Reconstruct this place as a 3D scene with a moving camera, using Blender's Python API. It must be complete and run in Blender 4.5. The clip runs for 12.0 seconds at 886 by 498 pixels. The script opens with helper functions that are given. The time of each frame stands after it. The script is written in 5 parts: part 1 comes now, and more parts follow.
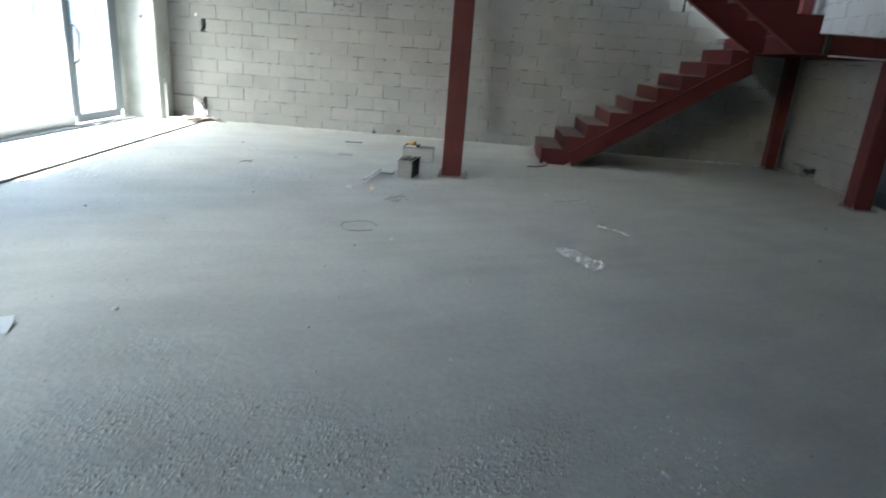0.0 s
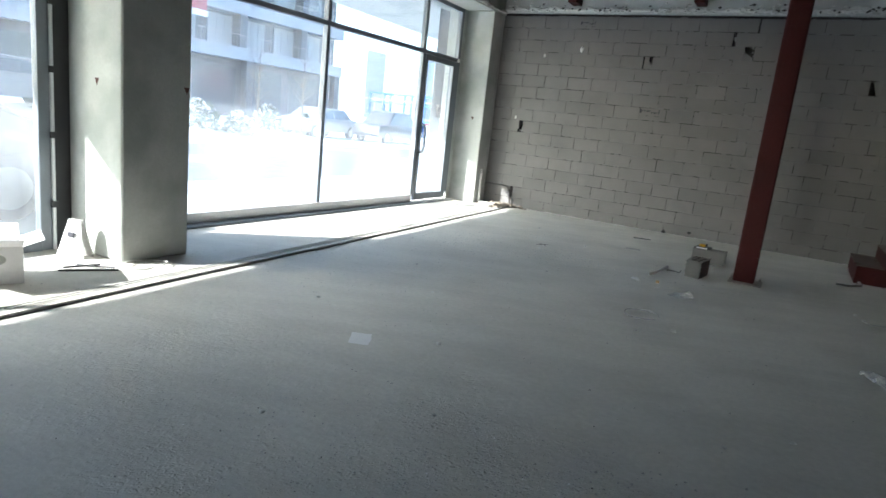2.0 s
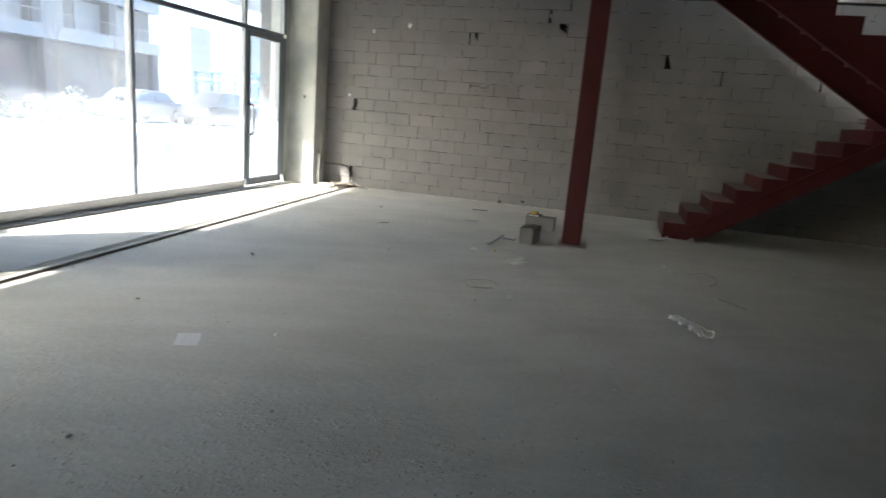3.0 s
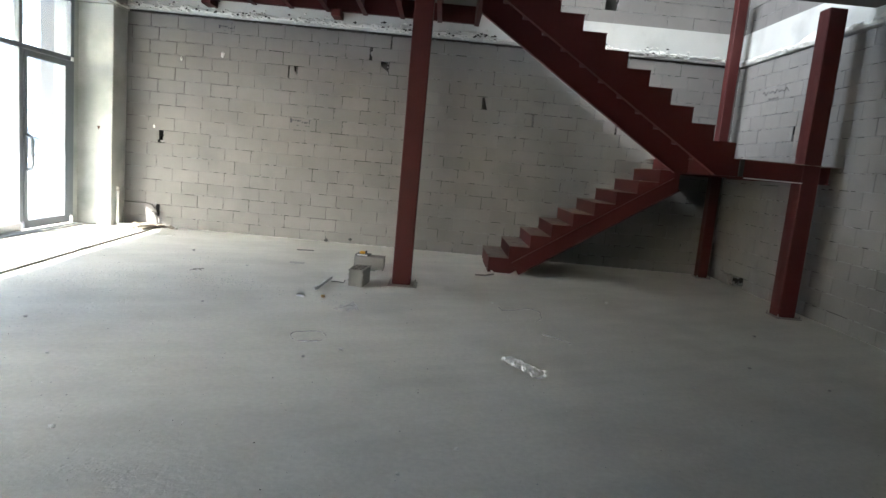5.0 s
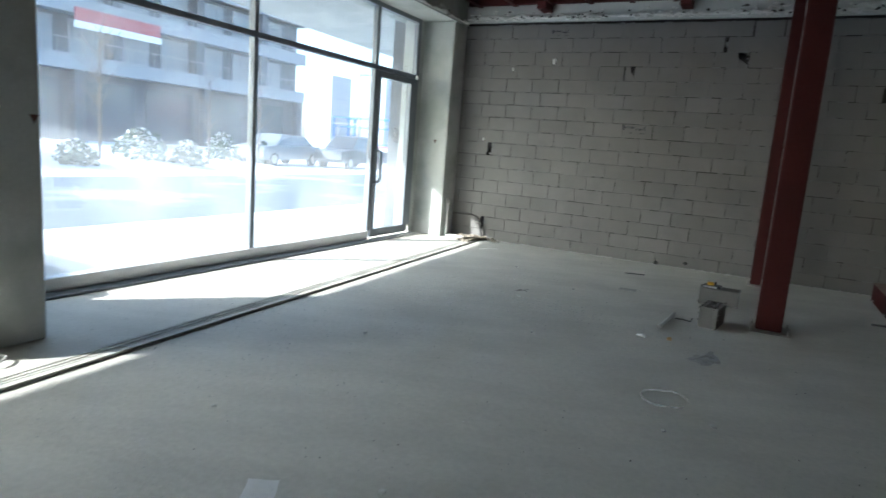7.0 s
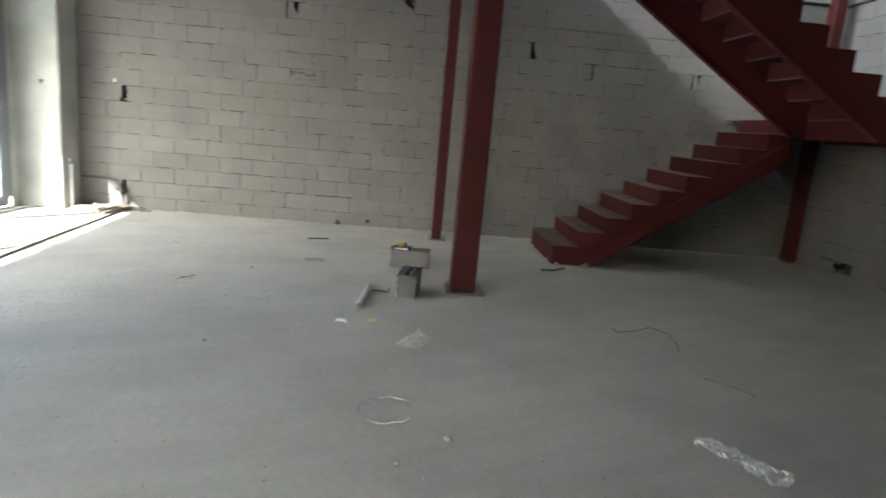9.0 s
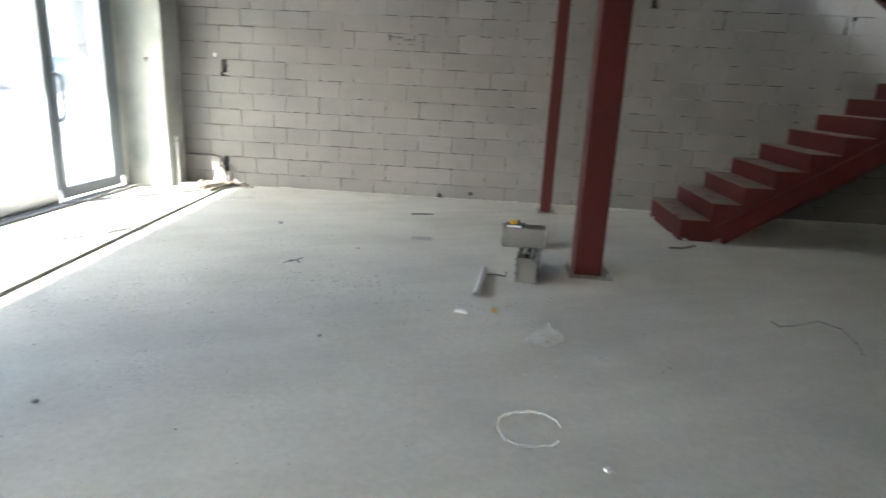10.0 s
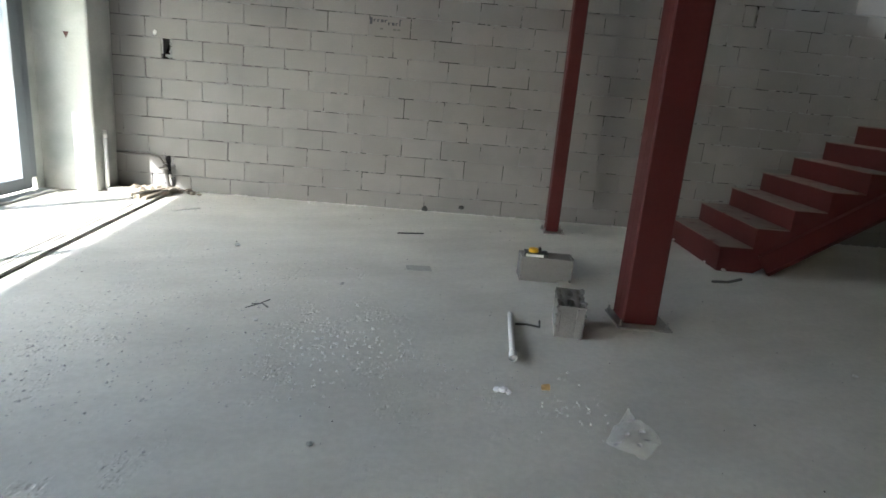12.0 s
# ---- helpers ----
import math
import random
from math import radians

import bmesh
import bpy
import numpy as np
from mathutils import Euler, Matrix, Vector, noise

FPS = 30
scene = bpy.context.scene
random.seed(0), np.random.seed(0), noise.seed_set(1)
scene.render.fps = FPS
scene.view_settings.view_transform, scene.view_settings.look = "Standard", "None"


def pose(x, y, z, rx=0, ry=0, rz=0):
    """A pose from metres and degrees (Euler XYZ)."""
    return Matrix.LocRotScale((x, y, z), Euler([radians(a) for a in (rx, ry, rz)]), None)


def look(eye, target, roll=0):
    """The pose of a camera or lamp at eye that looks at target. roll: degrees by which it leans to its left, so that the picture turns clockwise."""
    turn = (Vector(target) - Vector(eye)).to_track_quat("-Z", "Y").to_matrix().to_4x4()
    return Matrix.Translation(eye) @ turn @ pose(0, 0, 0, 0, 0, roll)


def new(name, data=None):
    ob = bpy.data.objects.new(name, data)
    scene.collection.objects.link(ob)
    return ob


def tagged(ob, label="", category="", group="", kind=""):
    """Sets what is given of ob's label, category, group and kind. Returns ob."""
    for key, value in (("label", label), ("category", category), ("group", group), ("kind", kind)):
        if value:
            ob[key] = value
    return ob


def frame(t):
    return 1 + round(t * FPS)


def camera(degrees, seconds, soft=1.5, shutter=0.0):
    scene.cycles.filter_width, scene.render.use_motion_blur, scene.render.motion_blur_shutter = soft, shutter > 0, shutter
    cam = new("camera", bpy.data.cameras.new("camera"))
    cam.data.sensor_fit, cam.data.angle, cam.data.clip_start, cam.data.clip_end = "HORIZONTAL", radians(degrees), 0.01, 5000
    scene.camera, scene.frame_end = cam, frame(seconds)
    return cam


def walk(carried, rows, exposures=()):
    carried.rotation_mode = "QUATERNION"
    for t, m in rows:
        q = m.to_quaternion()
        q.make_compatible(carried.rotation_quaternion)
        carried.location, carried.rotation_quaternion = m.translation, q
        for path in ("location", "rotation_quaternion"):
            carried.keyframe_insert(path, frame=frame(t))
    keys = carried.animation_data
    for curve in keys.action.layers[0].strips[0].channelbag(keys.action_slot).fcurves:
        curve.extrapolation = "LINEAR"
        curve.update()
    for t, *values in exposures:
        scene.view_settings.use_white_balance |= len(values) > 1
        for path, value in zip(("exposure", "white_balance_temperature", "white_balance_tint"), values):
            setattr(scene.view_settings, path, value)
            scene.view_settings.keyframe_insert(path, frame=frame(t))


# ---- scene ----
cam = camera(71.5, 12.0, shutter=0.3)
PATH = [
    (0, (-0.055, 0.561, 1.331), (-0.147, 2.461, 0.716), 4.4),
    (0.5, (0.035, 0.367, 1.316), (-0.361, 2.179, 0.569), 2.2),
    (1, (0.001, 0.287, 1.318), (-0.773, 2.01, 0.66), 0.9),
    (1.5, (-0.039, 0.148, 1.325), (-1.015, 1.806, 0.779), 4.1),
    (2, (-0.039, 0.046, 1.35), (-0.991, 1.758, 0.947), 6.2),
    (2.5, (-0.017, 0.029, 1.365), (-0.72, 1.863, 0.986), 6.0),
    (3, (0.022, 0.153, 1.351), (-0.479, 2.043, 0.927), 4.7),
    (3.5, (0.048, 0.23, 1.383), (-0.085, 2.191, 1.013), 3.6),
    (3.6, (0.061, 0.204, 1.387), (-0.02, 2.173, 1.042), 3.4),
    (3.7, (0.053, 0.242, 1.385), (0.042, 2.213, 1.051), 3.5),
    (5.3, (-0.076, 0.52, 1.422), (-0.049, 2.501, 1.148), 5.5),
    (5.5, (-0.12, 0.62, 1.388), (-0.295, 2.584, 1.056), 4.8),
    (6, (-0.274, 0.835, 1.369), (-1.013, 2.647, 0.959), 2.9),
    (6.5, (-0.402, 1.065, 1.38), (-1.412, 2.747, 0.993), 3.6),
    (7, (-0.589, 1.26, 1.393), (-1.475, 3.023, 1.066), 4.4),
    (7.2, (-0.648, 1.368, 1.387), (-1.41, 3.187, 1.052), 3.7),
    (8.8, (-0.855, 2.16, 1.362), (-0.922, 4.118, 0.958), 6.0),
    (9, (-0.911, 2.246, 1.383), (-0.772, 4.202, 0.988), 5.1),
    (9.5, (-1.037, 2.422, 1.409), (-0.697, 4.335, 0.934), 5.0),
    (10, (-1.165, 2.706, 1.393), (-1.293, 4.631, 0.866), 2.9),
    (10.5, (-1.325, 2.959, 1.351), (-1.667, 4.861, 0.834), 5.6),
    (11, (-1.488, 3.37, 1.307), (-1.519, 5.307, 0.811), 5.0),
    (11.5, (-1.578, 3.546, 1.294), (-1.617, 5.471, 0.752), 3.7),
    (12, (-1.642, 3.807, 1.316), (-1.603, 5.738, 0.797), 4.9),
]

# ---- world, sun ----
EXPO = 3.72
walk(cam, [(t, look(eye, target, roll)) for t, eye, target, roll in PATH],
     [(t, EXPO + e, k, g) for t, e, k, g in (
         (0, 0.66, 5600, 4), (0.5, 0.2, 5600, 4), (1, -0.1, 5650, 4), (1.5, -0.4, 5750, 5), (2, -0.5, 5800, 6), (2.5, -0.55, 6100, 8), (3, -0.4, 6300, 10),
         (3.5, -0.3, 6350, 10), (5.3, 0.5, 6100, 9), (5.5, 0.4, 5900, 8), (6, -0.4, 5700, 5), (6.5, -0.65, 5650, 4), (7, -0.85, 5700, 4), (7.2, -0.85, 5700, 4), (8.8, -0.1, 6250, 9), (9, 0.1, 6250, 9),
         (9.5, 0.9, 6250, 9), (10, 0.3, 6100, 9), (10.5, -0.42, 5900, 8), (11, -0.22, 5850, 8), (12, -0.1, 5950, 8))])
SUN_DIR = Vector((0.661, 0.75, -0.562)).normalized()
world = bpy.data.worlds.new("world")
scene.world = world
world.use_nodes = True
wn = world.node_tree.nodes
sky = wn.new("ShaderNodeTexSky")
sky.sky_type, sky.sun_disc = "NISHITA", False
sky.sun_elevation = math.asin(-SUN_DIR.z)
sky.sun_rotation = math.atan2(-SUN_DIR.x, -SUN_DIR.y)
wn["Background"].inputs["Strength"].default_value = 0.15
sky.dust_density, sky.air_density = 2.5, 1.0
world.node_tree.links.new(sky.outputs[0], wn["Background"].inputs["Color"])
sun = new("sun", bpy.data.lights.new("sun", "SUN"))
sun.data.energy, sun.data.angle, sun.data.color = 2.0, radians(0.6), (1.0, 0.94, 0.86)
sun.matrix_world = look((-20, -20, 20), Vector((-20, -20, 20)) + SUN_DIR)

# the sky's light in the high window of the upper storey
upper = new("upper_window_light", bpy.data.lights.new("upper_window_light", "AREA"))
upper.data.shape, upper.data.size, upper.data.size_y = "RECTANGLE", 9.8, 0.8
upper.data.energy, upper.data.color = 125.0, (0.9, 0.96, 1.0)
upper.matrix_world = look((-5.8, 4.97, 8.34), (0.35, 4.97, 4.5))


# ---- materials ----
def mat(name, colour, rough=0.8, metal=0.0, vary=0.12, scale=3.0, fine=60.0, bump=0.15, dist=0.01,
        stain=None, stain_scale=1.2, stain_at=(0.55, 0.75), by_object=0.0, spec=0.4):
    """A surface with stains at a large scale and grain at a small one."""
    m = bpy.data.materials.new(name)
    m.use_nodes = True
    n, l = m.node_tree.nodes, m.node_tree.links
    b = n["Principled BSDF"]
    b.inputs["Roughness"].default_value, b.inputs["Metallic"].default_value = rough, metal
    b.inputs["Specular IOR Level"].default_value = spec
    co = n.new("ShaderNodeTexCoord")
    geo = n.new("ShaderNodeNewGeometry")
    big, small = n.new("ShaderNodeTexNoise"), n.new("ShaderNodeTexNoise")
    big.inputs["Scale"].default_value, big.inputs["Detail"].default_value = scale, 5
    small.inputs["Scale"].default_value, small.inputs["Detail"].default_value = fine, 4
    for tex in (big, small):
        l.new(geo.outputs["Position"], tex.inputs["Vector"])
    ramp = n.new("ShaderNodeMapRange")
    ramp.inputs["To Min"].default_value, ramp.inputs["To Max"].default_value = 1 - vary * 1.6, 1 + vary * 1.6
    l.new(big.outputs["Fac"], ramp.inputs["Value"])
    ramp2 = n.new("ShaderNodeMapRange")
    ramp2.inputs["To Min"].default_value, ramp2.inputs["To Max"].default_value = 1 - vary, 1 + vary
    l.new(small.outputs["Fac"], ramp2.inputs["Value"])
    mul = n.new("ShaderNodeMath")
    mul.operation = "MULTIPLY"
    l.new(ramp.outputs[0], mul.inputs[0]), l.new(ramp2.outputs[0], mul.inputs[1])
    last = mul
    if by_object:
        info = n.new("ShaderNodeObjectInfo")
        r3 = n.new("ShaderNodeMapRange")
        r3.inputs["To Min"].default_value, r3.inputs["To Max"].default_value = 1 - by_object, 1 + by_object
        l.new(info.outputs["Random"], r3.inputs["Value"])
        m2 = n.new("ShaderNodeMath")
        m2.operation = "MULTIPLY"
        l.new(last.outputs[0], m2.inputs[0]), l.new(r3.outputs[0], m2.inputs[1])
        last = m2
    tint = n.new("ShaderNodeMix")
    tint.data_type, tint.blend_type = "RGBA", "MULTIPLY"
    tint.inputs["Factor"].default_value = 1.0
    tint.inputs["A"].default_value = (*colour, 1)
    l.new(last.outputs[0], tint.inputs["B"])
    out = tint.outputs["Result"]
    if stain:
        spot = n.new("ShaderNodeTexNoise")
        spot.inputs["Scale"].default_value, spot.inputs["Detail"].default_value = stain_scale, 7
        l.new(geo.outputs["Position"], spot.inputs["Vector"])
        lim = n.new("ShaderNodeMapRange")
        lim.inputs["From Min"].default_value, lim.inputs["From Max"].default_value = stain_at
        l.new(spot.outputs["Fac"], lim.inputs["Value"])
        mx = n.new("ShaderNodeMix")
        mx.data_type = "RGBA"
        l.new(lim.outputs[0], mx.inputs["Factor"])
        l.new(out, mx.inputs["A"])
        mx.inputs["B"].default_value = (*stain, 1)
        out = mx.outputs["Result"]
    l.new(out, b.inputs["Base Color"])
    bp = n.new("ShaderNodeBump")
    bp.inputs["Strength"].default_value, bp.inputs["Distance"].default_value = bump, dist
    l.new(small.outputs["Fac"], bp.inputs["Height"])
    l.new(bp.outputs[0], b.inputs["Normal"])
    return m


def floor_material():
    """Dusty grey screed with rough, pitted patches."""
    m = mat("screed", (0.62, 0.604, 0.552), 0.72, vary=0.08, scale=1.3, fine=35, bump=0.1,
            stain=(0.52, 0.508, 0.462), stain_scale=1.1, stain_at=(0.46, 0.74), spec=0.35)
    n, l = m.node_tree.nodes, m.node_tree.links
    geo = n.new("ShaderNodeNewGeometry")

    def tex(scale, detail, rough=0.5):
        t = n.new("ShaderNodeTexNoise")
        t.inputs["Scale"].default_value, t.inputs["Detail"].default_value, t.inputs["Roughness"].default_value = scale, detail, rough
        l.new(geo.outputs["Position"], t.inputs["Vector"])
        return t.outputs["Fac"]

    def window(value, lo, hi, a=0.0, b=1.0):
        r = n.new("ShaderNodeMapRange")
        r.interpolation_type = "SMOOTHSTEP"
        for key, v in (("From Min", lo), ("From Max", hi), ("To Min", a), ("To Max", b)):
            r.inputs[key].default_value = v
        l.new(value, r.inputs["Value"])
        return r.outputs[0]

    def calc(op, a, b):
        m_ = n.new("ShaderNodeMath")
        m_.operation = op
        for k, v in enumerate((a, b)):
            if isinstance(v, float):
                m_.inputs[k].default_value = v
            else:
                l.new(v, m_.inputs[k])
        return m_.outputs[0]

    place = n.new("ShaderNodeSeparateXYZ")
    l.new(geo.outputs["Position"], place.inputs[0])
    near = window(place.outputs["Y"], 2.3, 2.85, 1.0, 0.0)
    near = calc("MULTIPLY", near, window(tex(1.1, 5), 0.36, 0.54, 0.2, 1.0))
    near = calc("MULTIPLY", near, window(tex(3.4, 3), 0.36, 0.56, 0.2, 1.0))
    near = calc("MULTIPLY", near, window(place.outputs["X"], -2.3, -1.0, 0.3, 1.0))
    side = calc("MULTIPLY", window(place.outputs["X"], -2.2, -1.2, 1.0, 0.0), window(place.outputs["Y"], 4.6, 5.6))
    side = calc("MULTIPLY", side, window(place.outputs["Y"], 7.4, 8.6, 1.0, 0.25))
    side = calc("MULTIPLY", side, calc("MULTIPLY", window(tex(1.6, 4), 0.45, 0.6), window(tex(4.5, 3), 0.42, 0.6)))
    patches = calc("MULTIPLY", window(tex(0.9, 5), 0.52, 0.66), window(tex(5.0, 4), 0.45, 0.62, 0.0, 0.6))
    rough_patch = calc("MAXIMUM", calc("MAXIMUM", near, side), patches)
    warp = n.new("ShaderNodeTexNoise")
    warp.inputs["Scale"].default_value, warp.inputs["Detail"].default_value = 30, 3
    l.new(geo.outputs["Position"], warp.inputs["Vector"])
    bent = n.new("ShaderNodeVectorMath")
    bent.operation = "MULTIPLY_ADD"
    bent.inputs[1].default_value = (0.03, 0.03, 0)
    l.new(warp.outputs["Color"], bent.inputs[0]), l.new(geo.outputs["Position"], bent.inputs[2])
    drawn = n.new("ShaderNodeMapping")
    drawn.vector_type = "TEXTURE"
    drawn.inputs["Rotation"].default_value, drawn.inputs["Scale"].default_value = (0, 0, radians(58)), (2.2, 1, 1)
    l.new(bent.outputs[0], drawn.inputs["Vector"])

    def grains(scale, keep, along):
        """Separate lumps of grit stuck in the screed, or gouges drawn out along the trowel's way."""
        v = n.new("ShaderNodeTexVoronoi")
        v.voronoi_dimensions = "2D"
        v.inputs["Scale"].default_value = scale
        l.new((drawn if along else bent).outputs[0], v.inputs["Vector"])
        return calc("MULTIPLY", window(v.outputs["Distance"], 0.1, 0.42, 1.0, 0.0), window(v.outputs["Color"], 1 - keep, 1.0))

    trowel = tex(4.0, 5)
    gouges = calc("ADD", grains(38.0, 0.42, True), calc("MULTIPLY", grains(70.0, 0.4, True), 0.6))
    gouges = calc("MULTIPLY", gouges, calc("MAXIMUM", calc("MAXIMUM", side, patches), calc("MULTIPLY", near, 0.35)))
    lumps = calc("ADD", calc("MULTIPLY", grains(66.0, 0.75, False), 0.55), calc("MULTIPLY", grains(34.0, 0.5, False), 0.95))
    high = calc("SUBTRACT", calc("MULTIPLY", lumps, calc("MAXIMUM", calc("MULTIPLY", near, 0.75), calc("MULTIPLY", rough_patch, 0.4))), gouges)
    high = calc("ADD", high, calc("MULTIPLY", trowel, 0.2))
    high = calc("ADD", high, calc("MULTIPLY", grains(110.0, 0.1, False), 0.15))
    crust = tex(24.0, 7, 0.62)
    high = calc("ADD", high, calc("MULTIPLY", crust, window(place.outputs["Y"], 2.4, 4.2, 0.5, 0.08)))
    # faint trowel streaks and a darker tone in the gouges
    streak = n.new("ShaderNodeMapping")
    streak.vector_type = "TEXTURE"
    streak.inputs["Rotation"].default_value, streak.inputs["Scale"].default_value = (0, 0, radians(24)), (5, 1, 1)
    l.new(geo.outputs["Position"], streak.inputs["Vector"])
    sweep = n.new("ShaderNodeTexNoise")
    sweep.inputs["Scale"].default_value, sweep.inputs["Detail"].default_value = 5.0, 6
    l.new(streak.outputs[0], sweep.inputs["Vector"])
    mottle = calc("MULTIPLY", calc("MULTIPLY", window(crust, 0.38, 0.62, 0.965, 1.02), window(sweep.outputs["Fac"], 0.3, 0.7, 1.03, 0.96)), window(gouges, 0.1, 0.9, 1.0, 0.7))
    mottled = n.new("ShaderNodeMix")
    mottled.data_type, mottled.blend_type = "RGBA", "MULTIPLY"
    mottled.inputs["Factor"].default_value = 1.0
    base = n["Principled BSDF"].inputs["Base Color"]
    l.new(base.links[0].from_socket, mottled.inputs["A"])
    l.new(mottle, mottled.inputs["B"])
    l.new(mottled.outputs["Result"], base)
    bump = n["Bump"]
    bump.inputs["Strength"].default_value, bump.inputs["Distance"].default_value = 0.9, 0.013
    l.new(high, bump.inputs["Height"])
    return m


def glass_material():
    """A thin window pane with a little dust on it."""
    m = bpy.data.materials.new("window_glass")
    m.use_nodes = True
    n, l = m.node_tree.nodes, m.node_tree.links
    n.remove(n["Principled BSDF"])
    clear, gloss, dust = n.new("ShaderNodeBsdfTransparent"), n.new("ShaderNodeBsdfGlossy"), n.new("ShaderNodeBsdfTranslucent")
    clear.inputs["Color"].default_value = (0.8, 0.84, 0.86, 1)
    gloss.inputs["Roughness"].default_value = 0.02
    dust.inputs["Color"].default_value = (0.8, 0.85, 0.9, 1)
    geo, tex, lim = n.new("ShaderNodeNewGeometry"), n.new("ShaderNodeTexNoise"), n.new("ShaderNodeMapRange")
    tex.inputs["Scale"].default_value, tex.inputs["Detail"].default_value = 1.5, 6
    lim.inputs["From Min"].default_value, lim.inputs["From Max"].default_value = 0.3, 0.8
    lim.inputs["To Min"].default_value, lim.inputs["To Max"].default_value = 0.035, 0.14
    l.new(geo.outputs["Position"], tex.inputs["Vector"]), l.new(tex.outputs["Fac"], lim.inputs["Value"])
    a, b = n.new("ShaderNodeMixShader"), n.new("ShaderNodeMixShader")
    l.new(lim.outputs[0], a.inputs["Fac"]), l.new(clear.outputs[0], a.inputs[1]), l.new(dust.outputs[0], a.inputs[2])
    b.inputs["Fac"].default_value = 0.05
    l.new(a.outputs[0], b.inputs[1]), l.new(gloss.outputs[0], b.inputs[2])
    l.new(b.outputs[0], n["Material Output"].inputs["Surface"])
    return m


def film_material(name="plastic_film", opaque=0.15, streaks=1.0):
    """Clear crumpled plastic film."""
    m = bpy.data.materials.new(name)
    m.use_nodes = True
    n, l = m.node_tree.nodes, m.node_tree.links
    b = n["Principled BSDF"]
    b.inputs["Base Color"].default_value, b.inputs["Roughness"].default_value = (0.85, 0.87, 0.88, 1), 0.42
    clear, mix = n.new("ShaderNodeBsdfTransparent"), n.new("ShaderNodeMixShader")
    geo, tex, lim = n.new("ShaderNodeNewGeometry"), n.new("ShaderNodeTexNoise"), n.new("ShaderNodeMapRange")
    tex.inputs["Scale"].default_value, tex.inputs["Detail"].default_value = 26, 4
    for key, v in (("From Min", 0.38), ("From Max", 0.66), ("To Min", opaque * (1 - 0.8 * streaks)), ("To Max", opaque * (1 + 1.4 * streaks))):
        lim.inputs[key].default_value = v
    l.new(geo.outputs["Position"], tex.inputs["Vector"]), l.new(tex.outputs["Fac"], lim.inputs["Value"])
    l.new(lim.outputs[0], mix.inputs["Fac"])
    l.new(clear.outputs[0], mix.inputs[1]), l.new(b.outputs[0], mix.inputs[2])
    l.new(mix.outputs[0], n["Material Output"].inputs["Surface"])
    return m


SCREED = floor_material()
BLOCK = mat("pumice_block", (0.206, 0.198, 0.19), 0.92, vary=0.11, scale=2.2, fine=90, bump=0.6, dist=0.006, by_object=0.06,
            stain=(0.165, 0.16, 0.158), stain_scale=1.5, spec=0.2)
MORTAR = mat("mortar", (0.22, 0.218, 0.216), 0.95, bump=0.5, fine=70, spec=0.1, stain=(0.03, 0.029, 0.028), stain_scale=7.0, stain_at=(0.5, 0.53))
SMEAR = mat("mortar_smear", (0.235, 0.233, 0.233), 0.95, vary=0.15, bump=0.5, fine=70, spec=0.1)
DARK = mat("dark_core_and_shade", (0.06, 0.058, 0.055), 0.95, spec=0.1)
CONC = mat("cast_concrete", (0.5, 0.515, 0.485), 0.8, vary=0.1, scale=1.6, fine=45, bump=0.2,
           stain=(0.37, 0.39, 0.36), stain_scale=2.2, stain_at=(0.46, 0.68), spec=0.3)
PLASTER = mat("pale_plaster", (0.55, 0.56, 0.54), 0.85, vary=0.08, scale=2, bump=0.2, stain=(0.42, 0.43, 0.42), stain_scale=1.6)
FOAM = mat("white_foam", (0.72, 0.72, 0.69), 0.9, vary=0.1, scale=6, fine=40, bump=0.6, dist=0.02, stain=(0.3, 0.29, 0.27), stain_scale=5, stain_at=(0.6, 0.72))
RED = mat("red_primer", (0.064, 0.0115, 0.011), 0.58, vary=0.14, scale=2.5, fine=40, bump=0.06, stain=(0.055, 0.012, 0.0115), stain_scale=3, stain_at=(0.55, 0.8), spec=0.28)
TREAD = mat("dusty_tread", (0.19, 0.155, 0.135), 0.85, vary=0.15, scale=6, stain=(0.1, 0.035, 0.03), stain_scale=7, stain_at=(0.55, 0.7))
ALU = mat("grey_aluminium", (0.2, 0.22, 0.245), 0.45, 0.3, vary=0.06, scale=4, bump=0.03)
ALU_L = mat("pale_sill_aluminium", (0.72, 0.73, 0.73), 0.5, 0.2, vary=0.08, scale=5, bump=0.05)
STEEL = mat("bare_steel", (0.33, 0.32, 0.3), 0.5, 0.6, vary=0.2, scale=10, bump=0.1)
WHITE = mat("white_plastic", (0.75, 0.75, 0.73), 0.45, vary=0.04, scale=8, bump=0.03)
PAPER = mat("white_paper", (0.8, 0.8, 0.8), 0.7, vary=0.04, bump=0.1)
PRINT = mat("dark_print", (0.05, 0.05, 0.06), 0.7)
BLUE = mat("blue_print", (0.06, 0.1, 0.3), 0.6)
YELLOW = mat("yellow_plastic", (0.75, 0.42, 0.02), 0.4, vary=0.05, bump=0.03)
BLACK = mat("black_plastic", (0.025, 0.025, 0.027), 0.45, vary=0.1, bump=0.05)
STONE = mat("concrete_crumbs", (0.4, 0.4, 0.38), 0.9, vary=0.2, scale=20, fine=150)
PALE = mat("pale_crumbs", (0.62, 0.62, 0.59), 0.9, vary=0.15, scale=20, fine=150)
RUBBLE = mat("brown_rubble", (0.27, 0.235, 0.19), 0.95, vary=0.25, scale=25, fine=120, bump=0.5)
TRACK = mat("dusty_track_metal", (0.5, 0.49, 0.45), 0.75, vary=0.2, scale=5, fine=60, stain=(0.33, 0.31, 0.28), stain_scale=4, stain_at=(0.5, 0.7))
TAN = mat("tan_fitting", (0.55, 0.36, 0.15), 0.5)
MARK = mat("red_brown_paint", (0.09, 0.04, 0.032), 0.8)
